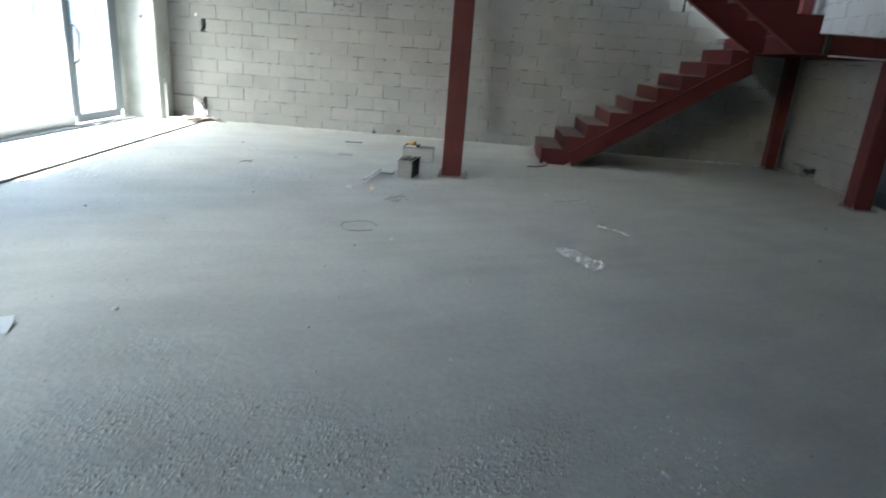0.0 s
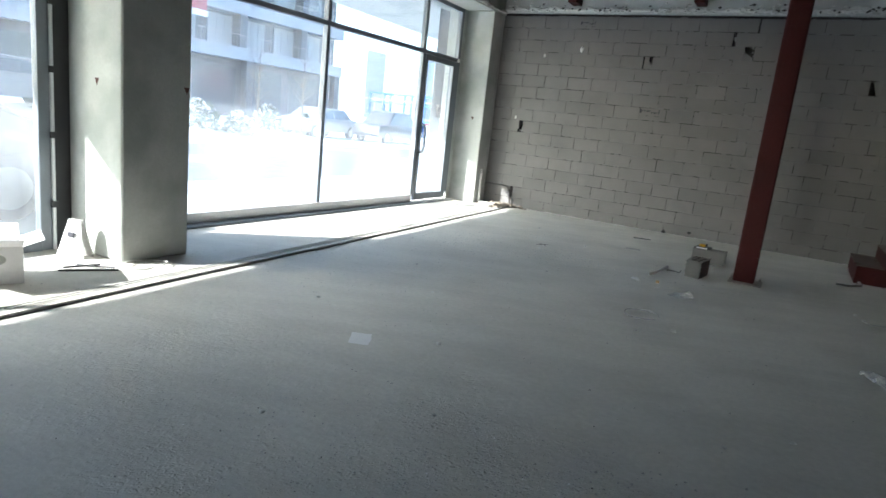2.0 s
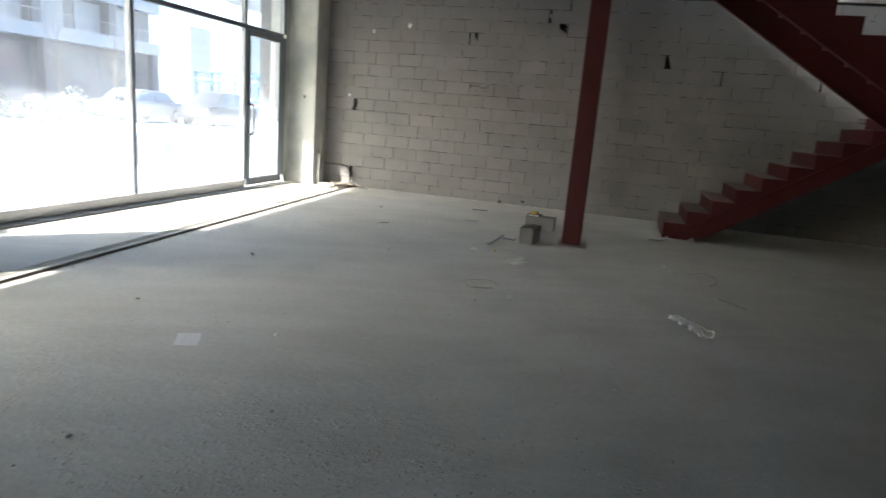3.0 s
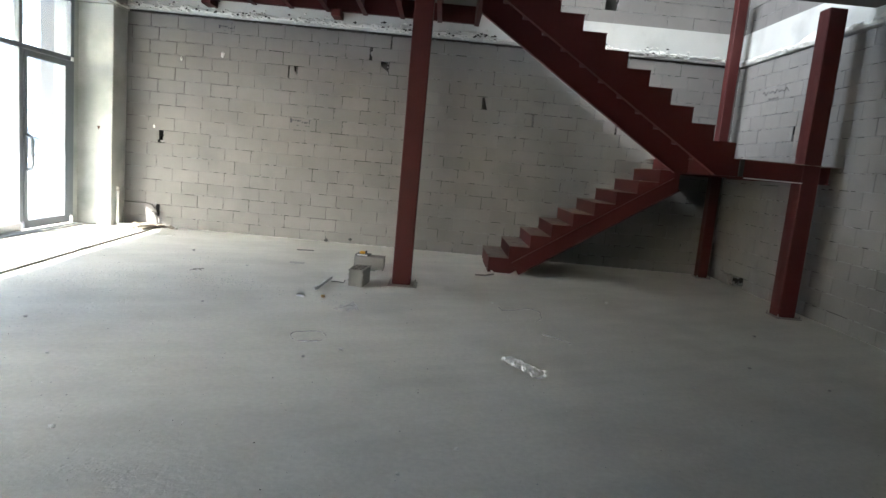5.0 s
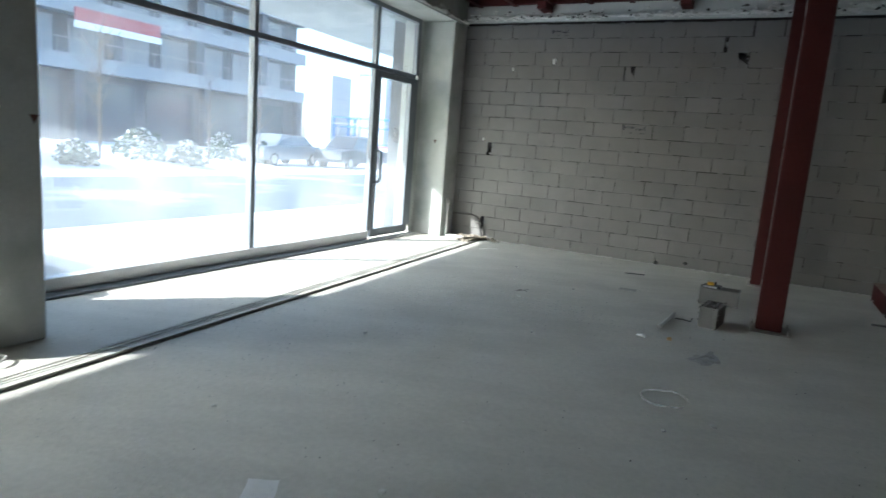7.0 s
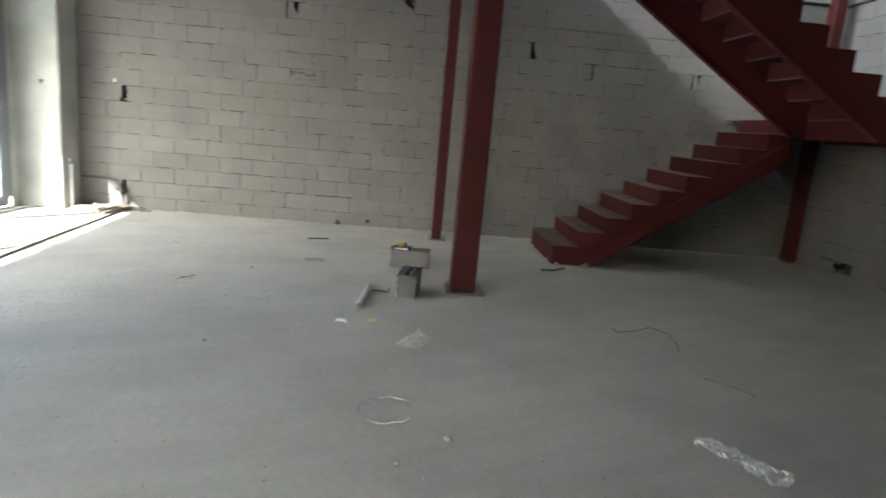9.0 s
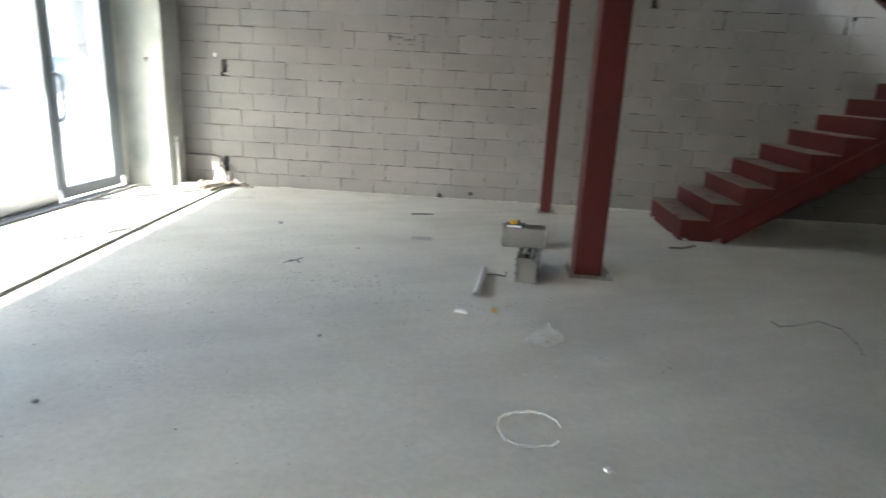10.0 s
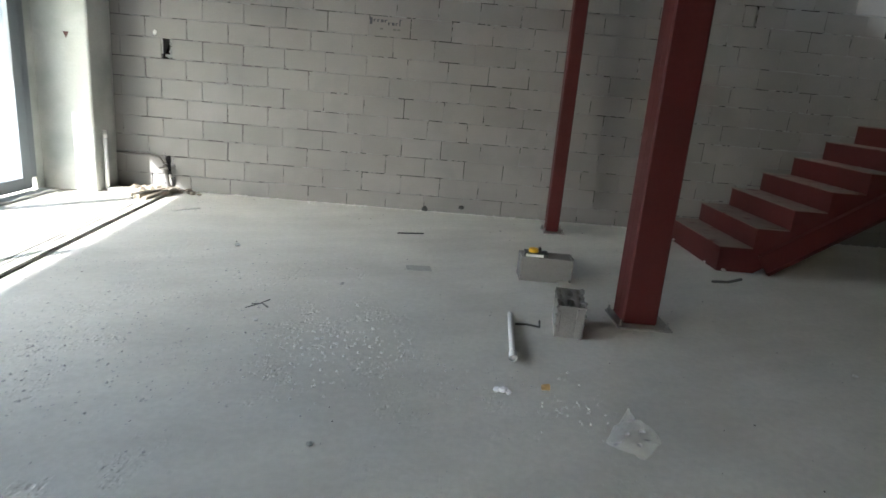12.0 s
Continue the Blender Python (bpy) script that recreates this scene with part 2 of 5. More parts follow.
SOOT = mat("grey_pen", (0.12, 0.115, 0.11), 0.9)
DECK = mat("grey_deck", (0.2, 0.2, 0.2), 0.7, 0.0)
GLASS, FILM, STRAP = glass_material(), film_material(), film_material("milky_plastic", 0.2, 0.6)
SHEET = film_material("thin_plastic_sheet", 0.24, 0.12)
SNOW = mat("snow", (0.56, 0.575, 0.59), 0.75, vary=0.03, scale=0.6, fine=8, bump=0.4, dist=0.05)
SLUSH = mat("wet_asphalt_slush", (0.085, 0.095, 0.105), 0.6, vary=0.15, scale=0.3, fine=6, bump=0.2, stain=(0.26, 0.275, 0.29), stain_scale=0.35, stain_at=(0.52, 0.62))
PAVE = mat("pale_paving", (0.36, 0.365, 0.365), 0.75, vary=0.1, scale=1, fine=20)
HAZE = mat("far_window", (0.25, 0.27, 0.3), 0.4)
# dark tone for the closing walls and slab, chosen to weaken bounce light
SLAB = mat("low_bounce_dark", (0.1, 0.09, 0.085), 0.85)
FAC_D = mat("grey_cladding", (0.07, 0.075, 0.085), 0.6, vary=0.08, scale=0.3)
FAC_L = mat("white_spandrel", (0.26, 0.27, 0.28), 0.7, vary=0.06, scale=0.3)
TOWER = mat("pale_tower_render", (0.3, 0.31, 0.33), 0.8, vary=0.05, scale=0.05)
# pale pane colour standing in for reflected sky
FAC_SKY = mat("sky_reflection_pane", (0.2, 0.22, 0.235), 0.5, vary=0.12, scale=0.4)
FAC_G = mat("dark_glazing", (0.05, 0.07, 0.085), 0.12, vary=0.1, scale=0.3, spec=0.6)
BARK = mat("bark", (0.12, 0.095, 0.075), 0.9, vary=0.2, scale=6, bump=0.4)
SHRUB = mat("evergreen", (0.05, 0.075, 0.045), 0.85, vary=0.25, scale=5)
CARP_W = mat("white_car_paint", (0.17, 0.18, 0.19), 0.3, vary=0.02, bump=0.0)
CARP_G = mat("silver_car_paint", (0.07, 0.075, 0.082), 0.35, 0.3, vary=0.03, bump=0.0)
RUBBER = mat("tyre_rubber", (0.03, 0.03, 0.03), 0.85)
SIGN = mat("red_sign", (0.36, 0.06, 0.07), 0.6)
ROOF = mat("red_tiles", (0.4, 0.12, 0.07), 0.8)
PLAY_B = mat("blue_paint", (0.05, 0.16, 0.45), 0.5)
PLAY_O = mat("orange_paint", (0.65, 0.2, 0.04), 0.5)


# ---- building helpers ----
def box(bm, x0, x1, y0, y1, z0, z1, bevel=0.0):
    """A box between two corners, added to bm."""
    v = [bm.verts.new((x, y, z)) for x in (x0, x1) for y in (y0, y1) for z in (z0, z1)]
    f = [bm.faces.new([v[i] for i in q]) for q in ((0, 1, 3, 2), (4, 6, 7, 5), (0, 4, 5, 1), (2, 3, 7, 6), (0, 2, 6, 4), (1, 5, 7, 3))]
    if bevel:
        bmesh.ops.bevel(bm, geom=list({e for q in f for e in q.edges}), offset=bevel, segments=1, affect="EDGES")
    return v


def prism(bm, points, axis, a, b):
    """A polygon pushed along an axis from a to b. For axis y the points are (x, z), for x (y, z), for z (x, y)."""
    def place(p, q):
        return {"x": (q, p[0], p[1]), "y": (p[0], q, p[1]), "z": (p[0], p[1], q)}[axis]
    lo, hi = [bm.verts.new(place(p, a)) for p in points], [bm.verts.new(place(p, b)) for p in points]
    bm.faces.new(lo), bm.faces.new(hi[::-1])
    for i in range(len(points)):
        j = (i + 1) % len(points)
        bm.faces.new((lo[i], lo[j], hi[j], hi[i]))


def tube(bm, path, r, sides=8, caps=True):
    """A round bar along a path of points."""
    path = [Vector(p) for p in path]
    rings = []
    for i, p in enumerate(path):
        d = (path[min(i + 1, len(path) - 1)] - path[max(i - 1, 0)]).normalized()
        u = d.orthogonal().normalized() if i == 0 else (u - d * u.dot(d)).normalized()
        w = d.cross(u)
        rr = r[i] if isinstance(r, (list, tuple)) else r
        rings.append([bm.verts.new(p + rr * (math.cos(k * 2 * math.pi / sides) * u + math.sin(k * 2 * math.pi / sides) * w)) for k in range(sides)])
    for a, b in zip(rings, rings[1:]):
        for k in range(sides):
            bm.faces.new((a[k], a[(k + 1) % sides], b[(k + 1) % sides], b[k]))
    if caps:
        bm.faces.new(rings[0][::-1]), bm.faces.new(rings[-1])


def mesh_of(name, bm, material, smooth=False):
    bmesh.ops.recalc_face_normals(bm, faces=bm.faces)
    me = bpy.data.meshes.new(name)
    bm.to_mesh(me)
    bm.free()
    me.materials.append(material)
    if smooth:
        me.polygons.foreach_set("use_smooth", [True] * len(me.polygons))
    return me


def part(name, bm, material, parent=None, label="", smooth=False):
    ob = new(name, mesh_of(name, bm, material, smooth))
    if parent:
        ob.parent = parent
    return tagged(ob, label=label)


def boxed(name, dims, material, parent=None, label="", bevel=0.0):
    bm = bmesh.new()
    box(bm, *dims, bevel=bevel)
    return part(name, bm, material, parent, label)


def thing(name, label, category, at=(0, 0, 0), turn=0.0, group="", kind=""):
    """An Empty at a thing's base, to hold its parts."""
    ob = new(name)
    ob.empty_display_size = 0.1
    ob.matrix_world = pose(*at, 0, 0, turn)
    return tagged(ob, label, category, group, kind)


def structure(name, bm, material, label, category):
    return tagged(part(name, bm, material), label, category, kind="structure")


# ---- plan, in metres ----
BACK, RIGHT, FACADE, SOUTH, EAST, BEND = 10.2, 4.45, -5.5, -5.0, 9.5, 3.0
BEAM_Z, DECK_Z, TOP = 3.25, 3.62, 9.1

# floor and ground
bm = bmesh.new()
box(bm, FACADE - 0.1, EAST + 0.2, SOUTH - 0.2, BACK + 0.3, -0.2, 0.0)
structure("floor", bm, SCREED, "dusty grey concrete screed floor with rough patches", "floor")

bm = bmesh.new()
xs = [900, 60, -5.6, -8.2, -9.0, -16.5, -17.0, -18.5, -21, -26, -40, -80, -300, -1500]
ys = [-900, -200, -60, -20, -5, 2, 8, 12, 16, 20, 24, 28, 34, 60, 200, 900]


def ground_z(x, y):
    bank = max(0.0, min(1.0, (-x - 17.0) / 4.0)) * max(0.0, min(1.0, (23 - y) / 6.0))
    return -0.1 + 0.75 * bank * (0.8 + 0.4 * noise.noise((x * 0.3, y * 0.3, 0)))


grid = [[bm.verts.new((x, y, ground_z(x, y))) for y in ys] for x in xs]
for i in range(len(xs) - 1):
    for j in range(len(ys) - 1):
        bm.faces.new((grid[i][j], grid[i + 1][j], grid[i + 1][j + 1], grid[i][j + 1]))
structure("ground", bm, SNOW, "bright snow covering the ground outside", "ground")
bm = bmesh.new()
box(bm, FACADE - 0.12, -7.9, -12, 20, -0.3, -0.04)
structure("pavement", bm, PAVE, "pale paved walkway along the shop front", "pavement")
bm = bmesh.new()
box(bm, -9.0, -16.4, -60, 80, -0.3, -0.092)
structure("road", bm, SLUSH, "grey road with patches of slush and snow", "road")


# ---- shell of the room ----
def slab(name, dims, material, label, category):
    bm = bmesh.new()
    box(bm, *dims)
    return structure(name, bm, material, label, category)


# concrete columns of the shop front
def column(name, x0, x1, y0, y1, label, marks):
    bm = bmesh.new()
    box(bm, x0, x1, y0, y1, 0.0, BEAM_Z, bevel=0.012)
    ob = tagged(part(name, bm, CONC), label, "column", kind="structure")
    for k, (face, a, z) in enumerate(marks):
        bm = bmesh.new()
        tri = [(a - 0.028, z + 0.028), (a + 0.028, z + 0.028), (a, z - 0.03)]
        if face == "south":
            prism(bm, tri, "y", y0 - 0.002, y0 + 0.004)
        else:
            prism(bm, tri, "x", x1 - 0.004, x1 + 0.002)
        part("painted_mark", bm, MARK, ob, "small red-brown painted triangle")
    return ob


column("column_1", -5.42, -4.48, 2.9, 3.5, "bare cast concrete column between the shop windows", [("south", -4.79, 1.37), ("east", 3.46, 1.37)])
column("column_2", -5.56, -4.96, 9.8, BACK, "bare cast concrete column in the corner by the door", [("south", -5.16, 1.46)])
slab("facade_beam", (-5.9, -4.95, SOUTH, BACK + 0.2, BEAM_Z, 4.2), CONC, "cast concrete beam over the shop windows", "beam")
bm = bmesh.new()
prism(bm, [(-6.95, -14), (-5.9, -14), (-5.9, 22), (-9.3, 22)], "z", 3.4, 3.75)
structure("overhang", bm, PLASTER, "pale soffit of the upper storey above the walkway", "overhang")
slab("wall_fin", (-6.15, -5.62, 10.0, 10.35, -0.05, 3.4), FAC_D, "dark grey wall outside beside the glass door", "wall")
# unseen south wall, kept dark so little light returns from it
slab("wall_south", (-5.9, EAST + 0.3, SOUTH - 0.25, SOUTH, 0, TOP), SLAB, "unseen wall closing the room, dark to cut bounce light", "wall")
slab("upper_floor", (-4.95, 0.35, 7.22, BACK, DECK_Z + 0.16, DECK_Z + 0.19), DECK, "steel deck of the mezzanine floor", "floor")
# slab coloured dark to hold down light bounced off its underside
slab("upper_floor_slab", (-4.95, RIGHT, SOUTH, 7.22, 3.45, DECK_Z + 0.3), SLAB, "floor slab beside the stairwell, darkened to cut bounce light", "floor")
slab("upper_screed", (-4.95, RIGHT, SOUTH, 7.22, DECK_Z + 0.304, DECK_Z + 0.32), CONC, "pale concrete floor of the upper storey", "floor")
slab("mezzanine_screed", (-4.95, 0.35, 7.22, BACK, DECK_Z + 0.194, DECK_Z + 0.21), CONC, "pale concrete topping of the mezzanine floor", "floor")
# added bay out of view, its dark walls and ceiling draining light eastward
slab("wall_east", (EAST, EAST + 0.3, SOUTH, BEND, 0, 3.73), SLAB, "unseen wall closing the room, dark to cut bounce light", "wall")
slab("wall_return", (RIGHT + 0.301, EAST, BEND, BEND + 0.25, 0, 3.73), SLAB, "unseen wall of an added bay, dark to swallow light", "wall")
slab("ceiling_east", (RIGHT + 0.001, EAST + 0.3, SOUTH, BEND + 0.25, 3.735, 3.9), SLAB, "unseen ceiling of the added bay, dark to swallow light", "ceiling")
slab("roof", (-6.2, RIGHT + 0.3, SOUTH - 0.25, BACK + 0.5, TOP, TOP + 0.2), PLASTER, "pale ceiling of the upper storey", "ceiling")
# upper storey front with its windows
bm = bmesh.new()
UP0, UP1 = 7.9, 8.78
box(bm, -5.75, FACADE, SOUTH, BACK + 0.2, 4.2, UP0)
box(bm, -5.75, FACADE, SOUTH, BACK + 0.2, UP1, TOP)
for y0, y1 in ((SOUTH, 0.0), (9.95, BACK + 0.2)):
    box(bm, -5.75, FACADE, y0, y1, UP0, UP1)
structure("wall_upper_front", bm, PLASTER, "upper storey front wall with a long high window", "wall")

# walls of pumice blocks: rows of blocks before a mortar bed and a dark core
BW, BH, BASE = 0.407, 0.193, -0.03


def block_mesh(seed, w=BW - 0.0052, h=BH - 0.0064, d=0.09):
    """One block, its front at y = 0, with slightly worn edges."""
    rnd = random.Random(seed)
    bm = bmesh.new()
    c = 0.003
    front, back = [], []
    for sx, sz in ((-1, -1), (1, -1), (1, 1), (-1, 1)):
        wob = lambda k: rnd.uniform(-k, k)
        front.append(bm.verts.new((sx * (w / 2 - c) + wob(0.002), wob(0.0012), sz * (h / 2 - c) + wob(0.002))))
        back.append((sx * w / 2 + wob(0.001), sz * h / 2 + wob(0.0012)))
    mid = [bm.verts.new((x, c + 0.001, z)) for x, z in back]
    rear = [bm.verts.new((x, d, z)) for x, z in back]
    bm.faces.new(front)
    for a, b in ((front, mid), (mid, rear)):
        for k in range(4):
            bm.faces.new((a[k], a[(k + 1) % 4], b[(k + 1) % 4], b[k]))
    return bm


BLOCKS = [mesh_of("block", block_mesh(s), BLOCK) for s in range(7)]


def block_wall(name, label, u0, u1, rows, phase, gaps, m, single_rows, base=BASE, broken=()):
    """A wall of blocks in its own plane (u along it, front at y = 0), set in the world by m. gaps: (row, u0, u1)."""
    core = bmesh.new()
    box(core, u0, u1, 0.16, 0.3, 0.0, base + rows * BH)
    wall = tagged(part(name, core, DARK), label, "wall", kind="structure")
    wall.matrix_world = m
    bed, rest = bmesh.new(), bmesh.new()
    rnd = random.Random(5)
    for r in range(rows):
        z0 = base + r * BH
        chips = [(u, w, s) for rr, u, w, s in broken if rr == r]
        holes = sorted([(a, b) for rr, a, b in gaps if rr == r] + [(u - 0.001, u + w) for u, w, s in chips])
        for u, w, s in chips:
            zm, zt = z0 + 0.004, z0 + BH - 0.004
            pts = [(u + w * 0.35, zt), (u + w, zt), (u + w, zm)] if s < 0 else [(u, zm), (u + w, zm), (u + w, zm + 0.05), (u + w * 0.4, zm + 0.09), (u, zm + 0.12)]
            prism(rest, pts, "y", 0.0, 0.09)
        edges, a = [], u0
        for h0, h1 in holes + [(u1, u1)]:
            if h0 > a:
                edges.append((a, h0))
            a = h1
        for e0, e1 in edges:
            box(bed, e0, e1, 0.006, 0.16, max(z0, 0.0), z0 + BH)
        start = phase[r % 2] + rnd.uniform(-0.02, 0.02)
        cuts = [u for u in (start + BW * k for k in range(-40, 60)) if u0 + 0.06 < u < u1 - 0.06]
        cuts = [u0] + cuts + [u1]
        for c0, c1 in zip(cuts, cuts[1:]):
            pieces = [(c0, c1)]
            for h0, h1 in holes:
                nxt = []
                for p0, p1 in pieces:
                    if h1 <= p0 or h0 >= p1:
                        nxt.append((p0, p1))
                    else:
                        nxt += [q for q in ((p0, h0), (h1, p1)) if q[1] - q[0] > 0.03]
                pieces = nxt
            for p0, p1 in pieces:
                at = Vector(((p0 + p1) / 2, rnd.uniform(-0.003, 0.002), z0 + BH / 2 + rnd.uniform(-0.0015, 0.0015)))
                sx = (p1 - p0) / BW
                mm = Matrix.Translation(at) @ Matrix.Rotation(rnd.uniform(-0.004, 0.004), 4, "Y") @ Matrix.Diagonal((sx * rnd.uniform(0.996, 1.003), 1, rnd.uniform(0.992, 1.01), 1))
                if r in single_rows:
                    ob = new("block", rnd.choice(BLOCKS))
                    ob.parent = wall
                    ob.matrix_basis = mm
                else:
                    one = block_mesh(rnd.randrange(99))
                    one.transform(mm)
                    tmp = bpy.data.meshes.new("tmp")
                    one.to_mesh(tmp)
                    one.free()
                    rest.from_mesh(tmp)
                    bpy.data.meshes.remove(tmp)
    part("mortar", bed, MORTAR, wall, "recessed dark grey mortar")
    # mortar squeezed out and smeared over parts of the joints
    verts, faces = [], []
    for k in range(int((u1 - u0) * rows * 4.5)):
        r, u = rnd.randrange(0, rows + 1), rnd.uniform(u0 + 0.1, u1 - 0.1)
        z = base + r * BH + rnd.uniform(-0.004, 0.004)
        if z < 0.02 or any(g[0] in (r, r - 1) and g[1] - 0.15 < u < g[2] + 0.15 for g in gaps):
            continue
        half, high, out = rnd.uniform(0.008, 0.07), rnd.uniform(0.003, 0.009), rnd.uniform(0.003, 0.008)
        b = len(verts)
        for f, q in ((-1, 0.2), (-0.5, 1), (0.1, 0.7), (0.6, 1.1), (1, 0.3)):
            h = high * q * rnd.uniform(0.6, 1.3)
            x = u + half * f
            verts += [(x, 0.004, z - h), (x, -out * q, z - h * 0.3), (x, -out * q * 0.8, z + h * 0.5), (x, 0.004, z + h)]
        for i in range(4):
            faces += [(b + 4 * i + j, b + 4 * i + j + 1, b + 4 * i + j + 5, b + 4 * i + j + 4) for j in range(3)]
    me = bpy.data.meshes.new("mortar_smears")
    me.from_pydata(verts, [], faces)
    me.materials.append(SMEAR)
    ob = tagged(new("mortar_smears", me), kind="stuff")
    ob.parent = wall
    if rest.verts:
        tagged(part("upper_blocks", rest, BLOCK, wall), kind="stuff")
    else:
        rest.free()
    return wall


gaps = [(7, -4.445, -4.36), (11, 1.33, 1.352), (11, 2.64, 2.665), (13, -2.49, -2.475), (15, -1.26, -1.245),
        (16, -0.95, -0.93), (16, -0.6, -0.585), (14, 3.3, 3.325), (1, -4.455, -4.405)]
# blocks with a broken corner: (row, u of the break, width, +1 for the upper corner)
broken = [(12, 0.53, 0.09, -1), (14, -1.08, 0.1, 1), (13, -2.4, 0.05, 1), (11, 2.7, 0.05, 1)]
block_wall("wall_back", "bare grey pumice block wall with open joints", -4.96, RIGHT, 17, (-3.795, -3.655), gaps,
           pose(0, BACK, 0), range(0, 13), broken=broken)
block_wall("wall_right", "bare pumice block wall beside the steel stairs", -BACK, -BEND, 17, (-8.0, -8.14),
           [(0, -9.42, -9.1), (11, -8.47, -8.43)], pose(RIGHT, 0, 0, 0, 0, -90), ())
slab("wall_corner", (RIGHT, RIGHT + 0.3, BACK, BACK + 0.3, 0, TOP), CONC, "concrete corner between the block walls", "wall")
# the concrete ring beam above the blocks, and the wall of the storey above
slab("joint_back", (-4.95, RIGHT + 0.3, BACK + 0.04, BACK + 0.3, 3.2515, BEAM_Z + 0.039), DARK, "dark open joint between the blocks and the beam", "joint")
slab("ring_beam_back", (-4.95, RIGHT + 0.3, BACK - 0.035, BACK + 0.3, BEAM_Z + 0.04, DECK_Z + 0.12), PLASTER, "pale concrete beam along the top of the wall", "beam")
slab("ring_beam_right", (RIGHT - 0.035, RIGHT + 0.3, BEND, BACK - 0.04, BEAM_Z + 0.02, DECK_Z + 0.12), PLASTER, "pale concrete beam along the top of the wall", "beam")
block_wall("wall_back_upper", "upper storey pumice block wall", FACADE, RIGHT, 28, (-3.7, -3.5), [(2, 2.2, 2.5), (1, 2.25, 2.45)], pose(0, BACK, 3.74), (), base=0.0)
block_wall("wall_right_upper", "upper storey pumice block wall", -BACK, -SOUTH, 28, (-8.0, -8.2), [], pose(RIGHT, 0, 3.74, 0, 0, -90), (), base=0.0)


def foam_strip(name, u0, u1, z0, z1, m, seed):
    """Ragged white foam squeezed out along the foot of a beam."""
    bm = bmesh.new()
    nu = int((u1 - u0) / 0.03)
    rows = []
    for i in range(nu + 1):
        u = u0 + (u1 - u0) * i / nu
        high = z0 + (z1 - z0) * (0.45 + 0.75 * noise.noise((u * 2.1, seed, 0)) + 0.3 * noise.noise((u * 9, seed, 3)))
        high = max(z0 + 0.015, high)
        ring = []
        for k in range(7):
            a = k / 6
            out = 0.045 * math.sin(math.pi * a) ** 0.6 * (0.7 + 0.9 * noise.noise((u * 11, a * 4, seed)))
            ring.append(bm.verts.new((u, -max(0.0, out), z0 + (high - z0) * a)))
        rows.append(ring)
    for a, b in zip(rows, rows[1:]):
        for k in range(6):
            bm.faces.new((a[k], b[k], b[k + 1], a[k + 1]))
    ob = tagged(part(name, bm, FOAM, smooth=True), "ragged white sealing foam along the foot of the beam", "foam", kind="structure")
    ob.matrix_world = m
    return ob


foam_strip("foam_trim_back", -4.93, RIGHT - 0.06, BEAM_Z + 0.075, BEAM_Z + 0.19, pose(0, BACK - 0.035, 0), 1.0)
foam_strip("foam_trim_right", -BACK + 0.05, -6.0, BEAM_Z + 0.025, BEAM_Z + 0.2, pose(RIGHT - 0.035, 0, 0, 0, 0, -90), 4.0)
foam_strip("foam_trim_front", -BACK + 0.05, -7.5, BEAM_Z + 0.02, BEAM_Z + 0.14, pose(-4.95, 0, 0, 0, 0, 90) @ pose(BACK + 7.5, 0, 0), 7.0)


def foam_lumps(name, x0, x1, y, z, material, count, seed, r0, r1, label):
    """Ragged dabs along the beam's foot: foam squeezed out, or dark ones for shade."""
    r_ = random.Random(seed)
    verts, faces = [], []
    for k in range(count):
        x = r_.uniform(x0, x1)
        if noise.noise((x * 1.7, seed, 1)) < -0.15:
            continue
        s_ = r_.uniform(r0, r1)
        c = Vector((x, y - r_.uniform(0.0, 0.02), z + abs(r_.gauss(0, 0.05))))
        b = len(verts)
        for q in ((1, 0, 0), (0, 0, 1), (-1, 0, 0), (0, 0, -1), (0, -1, 0)):
            verts.append(c + Vector((q[0] * s_ * r_.uniform(0.7, 1.9), q[1] * s_ * r_.uniform(0.5, 1.0), q[2] * s_ * r_.uniform(0.5, 1.1))))
        faces += [(b + i, b + (i + 1) % 4, b + 4) for i in range(4)]
    me = bpy.data.meshes.new(name)
    me.from_pydata(verts, [], faces)
    me.materials.append(material)
    return tagged(new(name, me), label, "foam", kind="stuff")


foam_lumps("foam_dabs", -4.9, RIGHT - 0.1, BACK - 0.05, BEAM_Z + 0.06, FOAM, 520, 3.0, 0.012, 0.034, "ragged dabs of white foam along the beam")
# raised dark dabs put the shade of torn hollows into colour
foam_lumps("foam_hollow_shade", -4.9, RIGHT - 0.1, BACK - 0.072, BEAM_Z + 0.07, DARK, 110, 8.0, 0.008, 0.022, "dark dabs painted for the shade in torn foam hollows")


# ---- shop windows ----
def bar(bm, y0, y1, z0, z1, x0=-5.54, x1=-5.46):
    box(bm, x0, x1, y0, y1, z0, z1, bevel=0.004)


def frame_part(parent, name, y0, y1, z0, z1, x0=-5.54, x1=-5.46, material=None, label=""):
    bm = bmesh.new()
    bar(bm, y0, y1, z0, z1, x0, x1)
    return part(name, bm, material or ALU, parent, label)


def pane(parent, y0, y1, z0, z1):
    bm = bmesh.new()
    box(bm, -5.505, -5.495, y0, y1, z0, z1)
    ob = part("pane", bm, GLASS, parent, "clear dusty pane")
    ob.visible_shadow = False
    return ob


T0, T1, F0, F1 = 2.37, 2.43, 0.03, 0.135
win = thing("window_1", "large shop window in grey aluminium frames", "window", (FACADE, 3.5, 0), kind="structure")
win.matrix_world = Matrix()
# paler than the frames: the floor's bounced light is in the sill's colour
frame_part(win, "sill", 3.5, 8.5, 0.0, F1, -5.56, -5.44, ALU_L, "pale aluminium sill, lightened for light bounced off the floor")
frame_part(win, "head", 3.5, 9.68, 3.19, 3.25)
frame_part(win, "transom", 3.56, 9.6, T0, T1)
